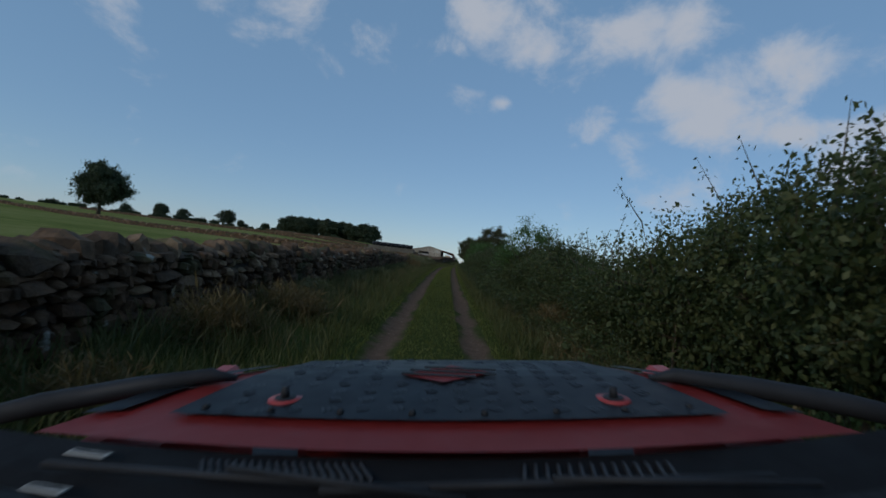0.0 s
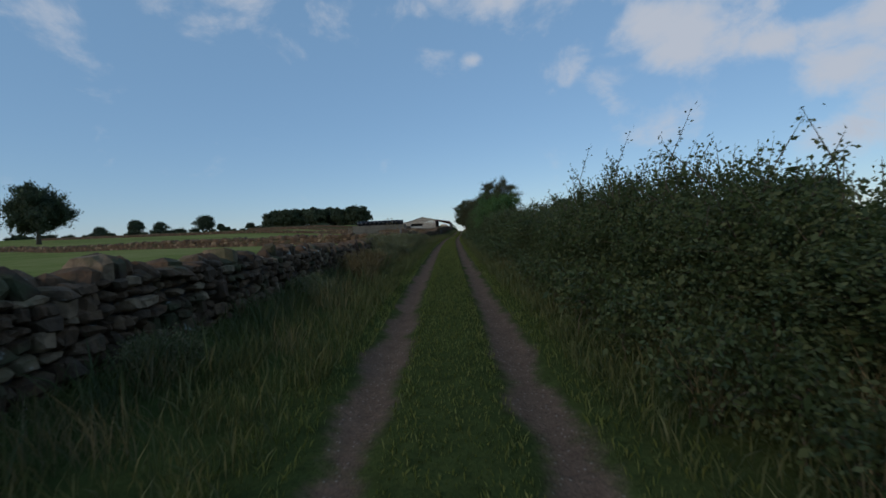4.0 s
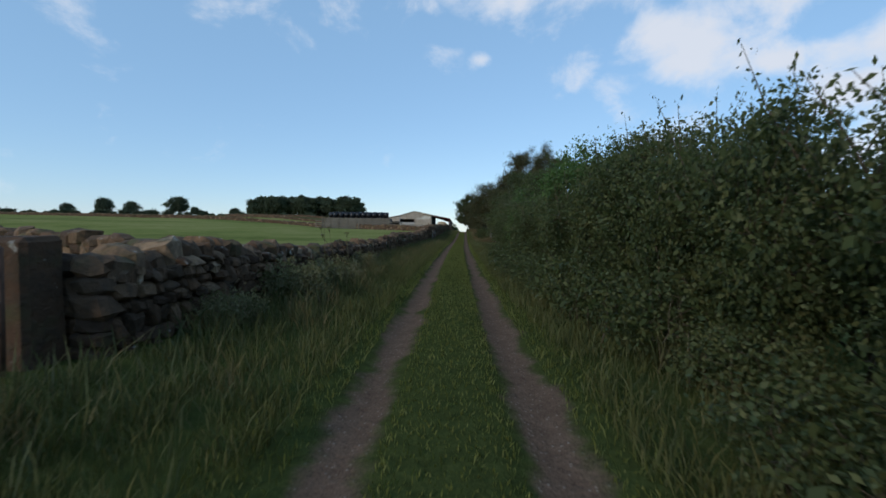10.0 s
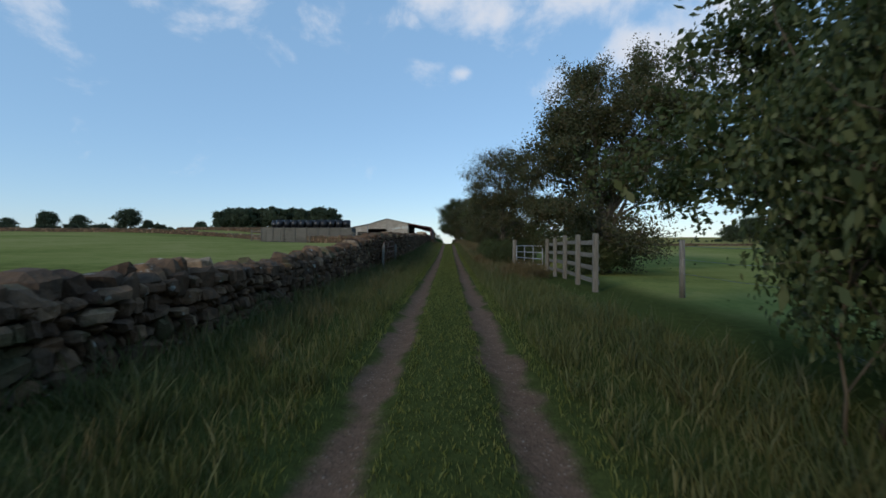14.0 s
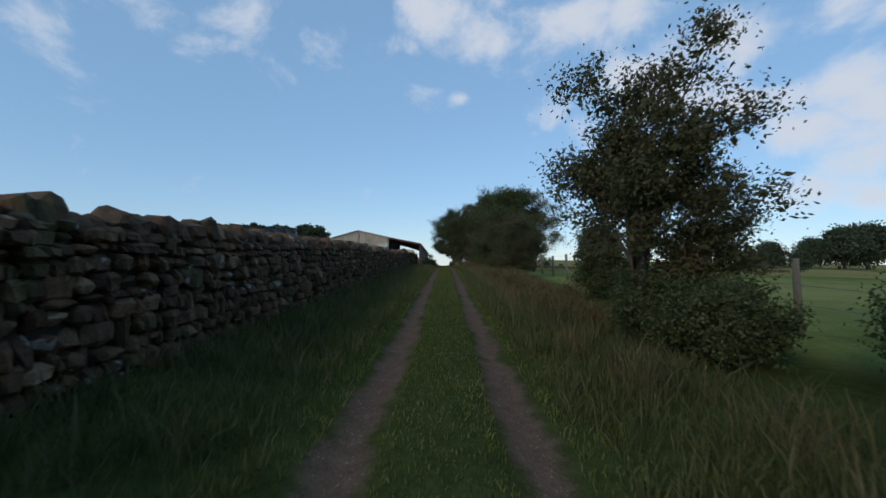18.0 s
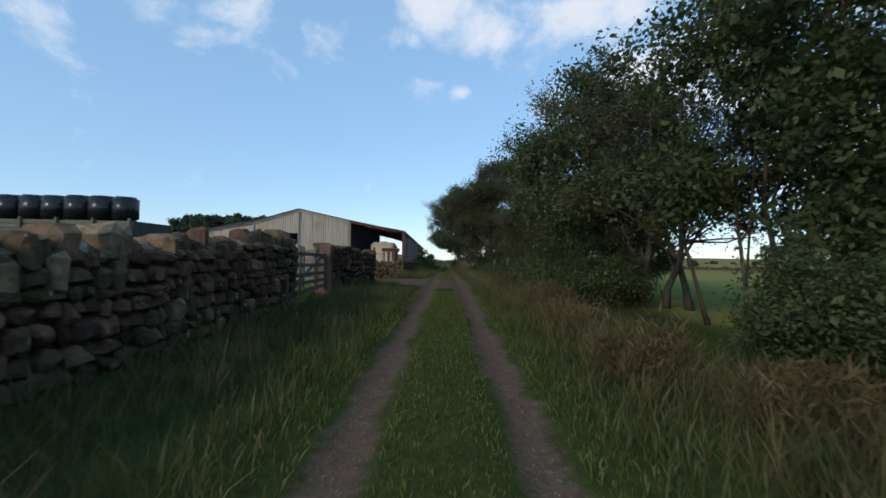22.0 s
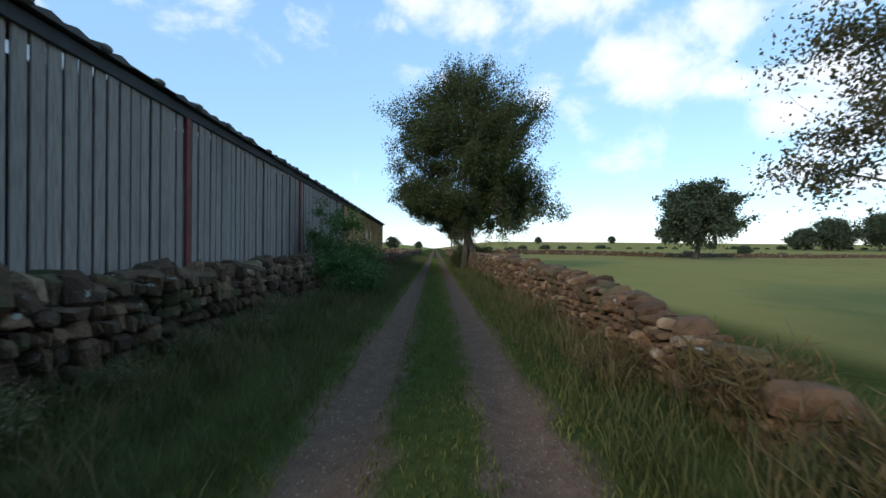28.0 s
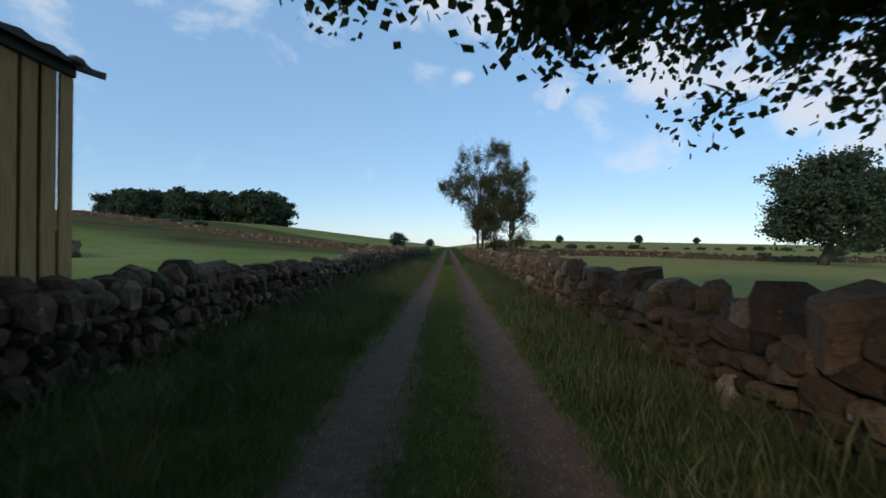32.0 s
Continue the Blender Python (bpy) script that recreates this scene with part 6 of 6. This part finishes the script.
    for qx, qy, l in ((-0.02, -0.022, 0.17), (0.012, 0.004, 0.2), (0.03, 0.03, 0.17)):
        part("badge_bar", (boxed(0.01 + qx, 0.985 + qy, top(0, 1.03) + 0.017, l, 0.009, 0.003, rot=Matrix.Rotation(-0.16, 4, "Z"), bevel=0.001), rubber), badge)
    for sx, px in ((-1, -0.312), (1, 0.337)):
        panel("wing_plate", (sx * 0.70, sx * 0.62, 0.83), (sx * 0.475, sx * 0.435, 1.14), tread, 0.009, "black plate strip along the bonnet edge", 3)
        ring = part("pin_plate", tubes_mesh("pin_plate", [([(px, 0.85, top(0.33, 0.85) + 0.008), (px, 0.85, top(0.33, 0.85) + 0.0115)], (0.033, 0.032), 20)], red), car, "red ring round the bonnet pin")
        part("pin_cup", tubes_mesh("pin_cup", [([(px, 0.85, top(0.33, 0.85) + 0.011), (px, 0.85, top(0.33, 0.85) + 0.0135)], (0.021, 0.02), 16)], rubber), ring, "black cup of the bonnet pin")
        part("bonnet_pin", tubes_mesh("bonnet_pin", [([(px, 0.85, top(0.33, 0.85) + 0.012), (px, 0.85, top(0.33, 0.85) + 0.034)], (0.009, 0.007), 10)], rubber), ring, "black bonnet pin")
        part("wing", (boxed(sx * 0.66, 0.98, 0.75, 0.14, 0.8, 0.38, bevel=0.05), red), car, "red front wing")
        tube = [(sx * 0.47, 0.98, 1.005), (sx * 0.52, 0.97, 1.015), (sx * 0.66, 0.94, 1.0), (sx * 0.84, 0.90, 0.975), (sx * 0.95, 0.86, 0.955)]
        part("wing_guard", tubes_mesh("wing_guard", [(tube, (0.006, 0.016, 0.022, 0.024, 0.02), 12)], rubber), car, "black ribbed wing guard")
        part("guard_bracket", (boxed(sx * 0.67, 0.94, 0.93, 0.03, 0.03, 0.12), rubber), car)
        part("door", (boxed(sx * 0.70, -0.35, 0.65, 0.06, 1.4, 0.55, bevel=0.02), red), car, "red side door")
        for y in (0.98, -1.1):
            wheel = part("wheel", tubes_mesh("wheel", [([(sx * 0.54, y, 0.33), (sx * 0.75, y, 0.33)], (0.34, 0.34), 28)], rubber), car, "black off-road tyre")
            part("rim", tubes_mesh("rim", [([(sx * 0.745, y, 0.33), (sx * 0.765, y, 0.33)], (0.19, 0.18), 20)], M_GALV), wheel)
    for i, x in enumerate(np.linspace(-0.45, 0.47, 8)):
        y = 0.775 + 0.05 * (x / 0.5) ** 2
        part("rivet", tubes_mesh("rivet", [([(x, y, top(x, y) + 0.008), (x, y, top(x, y) + 0.017)], (0.008, 0.005), 8)], rubber), car)
    part("front_panel", (boxed(0, 1.34, 0.76, 0.9, 0.1, 0.32, bevel=0.04), red), car)
    part("bumper", (boxed(0, 1.45, 0.52, 1.4, 0.16, 0.2, bevel=0.04), rubber), car, "black front bumper")
    part("floor_pan", (boxed(0, -0.1, 0.45, 1.3, 2.9, 0.14, bevel=0.03), rubber), car)
    part("tailgate", (boxed(0, -1.52, 0.65, 1.3, 0.08, 0.5, bevel=0.03), red), car)
    # scuttle with its grille, wipers and the top of the dashboard
    xs = np.linspace(-1, 1, 19)
    sheet("scuttle", [[(0.80 * u, 0.665 + 0.11 * u * u, 0.975) for u in xs], [(0.80 * u, 0.60 + 0.10 * u * u, 0.958) for u in xs], [(0.80 * u, 0.565 + 0.10 * u * u, 0.945) for u in xs]], rubber, -0.02, label="black scuttle panel below the windscreen")
    for i in range(20):
        x = -0.36 + i * 0.013
        part("grille_slat", (boxed(x, 0.628 + 0.1 * x * x, 0.972, 0.005, 0.055, 0.008, rot=Matrix.Rotation(0.5, 4, "Z"), bevel=0.0015), plastic), car)
    for i in range(14):
        x = 0.12 + i * 0.017
        part("grille_slat", (boxed(x, 0.628 + 0.1 * x * x, 0.972, 0.006, 0.04, 0.008, rot=Matrix.Rotation(-0.2, 4, "Z"), bevel=0.0015), plastic), car)
    for a, b in (((-0.60, 0.645, 0.978), (-0.02, 0.588, 0.968)), ((-0.17, 0.59, 0.968), (0.48, 0.62, 0.972))):
        wiper = rod("wiper", a, b, 0.006, rubber, car, 6, "black wiper blade")
        rod("wiper_arm", ((a[0] + b[0]) / 2, (a[1] + b[1]) / 2, a[2] + 0.008), (b[0] + 0.05, b[1] - 0.02, b[2]), 0.005, rubber, wiper, 6)
    sheet("dashboard", [[(0.72 * u, 0.548 + 0.10 * u * u, 0.95) for u in xs], [(0.72 * u, 0.50 + 0.09 * u * u, 0.962) for u in xs], [(0.7 * u, 0.40 + 0.05 * u * u, 0.965) for u in xs],
                        [(0.7 * u, 0.30, 0.94) for u in xs], [(0.7 * u, 0.26, 0.8) for u in xs]], plastic, -0.02, label="dark grey dashboard top")
    part("bulkhead", (boxed(0, 0.60, 0.72, 1.3, 0.05, 0.42), rubber), car)
    for sx in (-1, 1):
        vent = part("vent", (boxed(sx * 0.52, 0.535, 0.966, 0.12, 0.022, 0.008, rot=Matrix.Rotation(0.25 * sx, 4, "Z"), bevel=0.002), rubber), car, "black demister vent")
        for i in range(7):
            part("vent_slat", (boxed(sx * 0.52 - 0.05 + i * 0.0165, 0.535 + sx * 0.25 * (-0.05 + i * 0.0165), 0.972, 0.004, 0.02, 0.006, bevel=0.001), plastic), vent)
    for x, y, z, w in ((-0.555, 0.672, 0.98, 0.075), (-0.555, 0.598, 0.966, 0.07)):
        tag = part("paper_tag", (boxed(x, y, z, w, 0.014, 0.003, rot=Matrix.Rotation(-0.22, 4, "Z"), bevel=0.0005), M_PALE), car, "pale printed label strip")
        part("print_bar", (boxed(x, y, z + 0.002, w * 0.85, 0.005, 0.0015, rot=Matrix.Rotation(-0.22, 4, "Z"), bevel=0.0002), rubber), tag)


build_car()
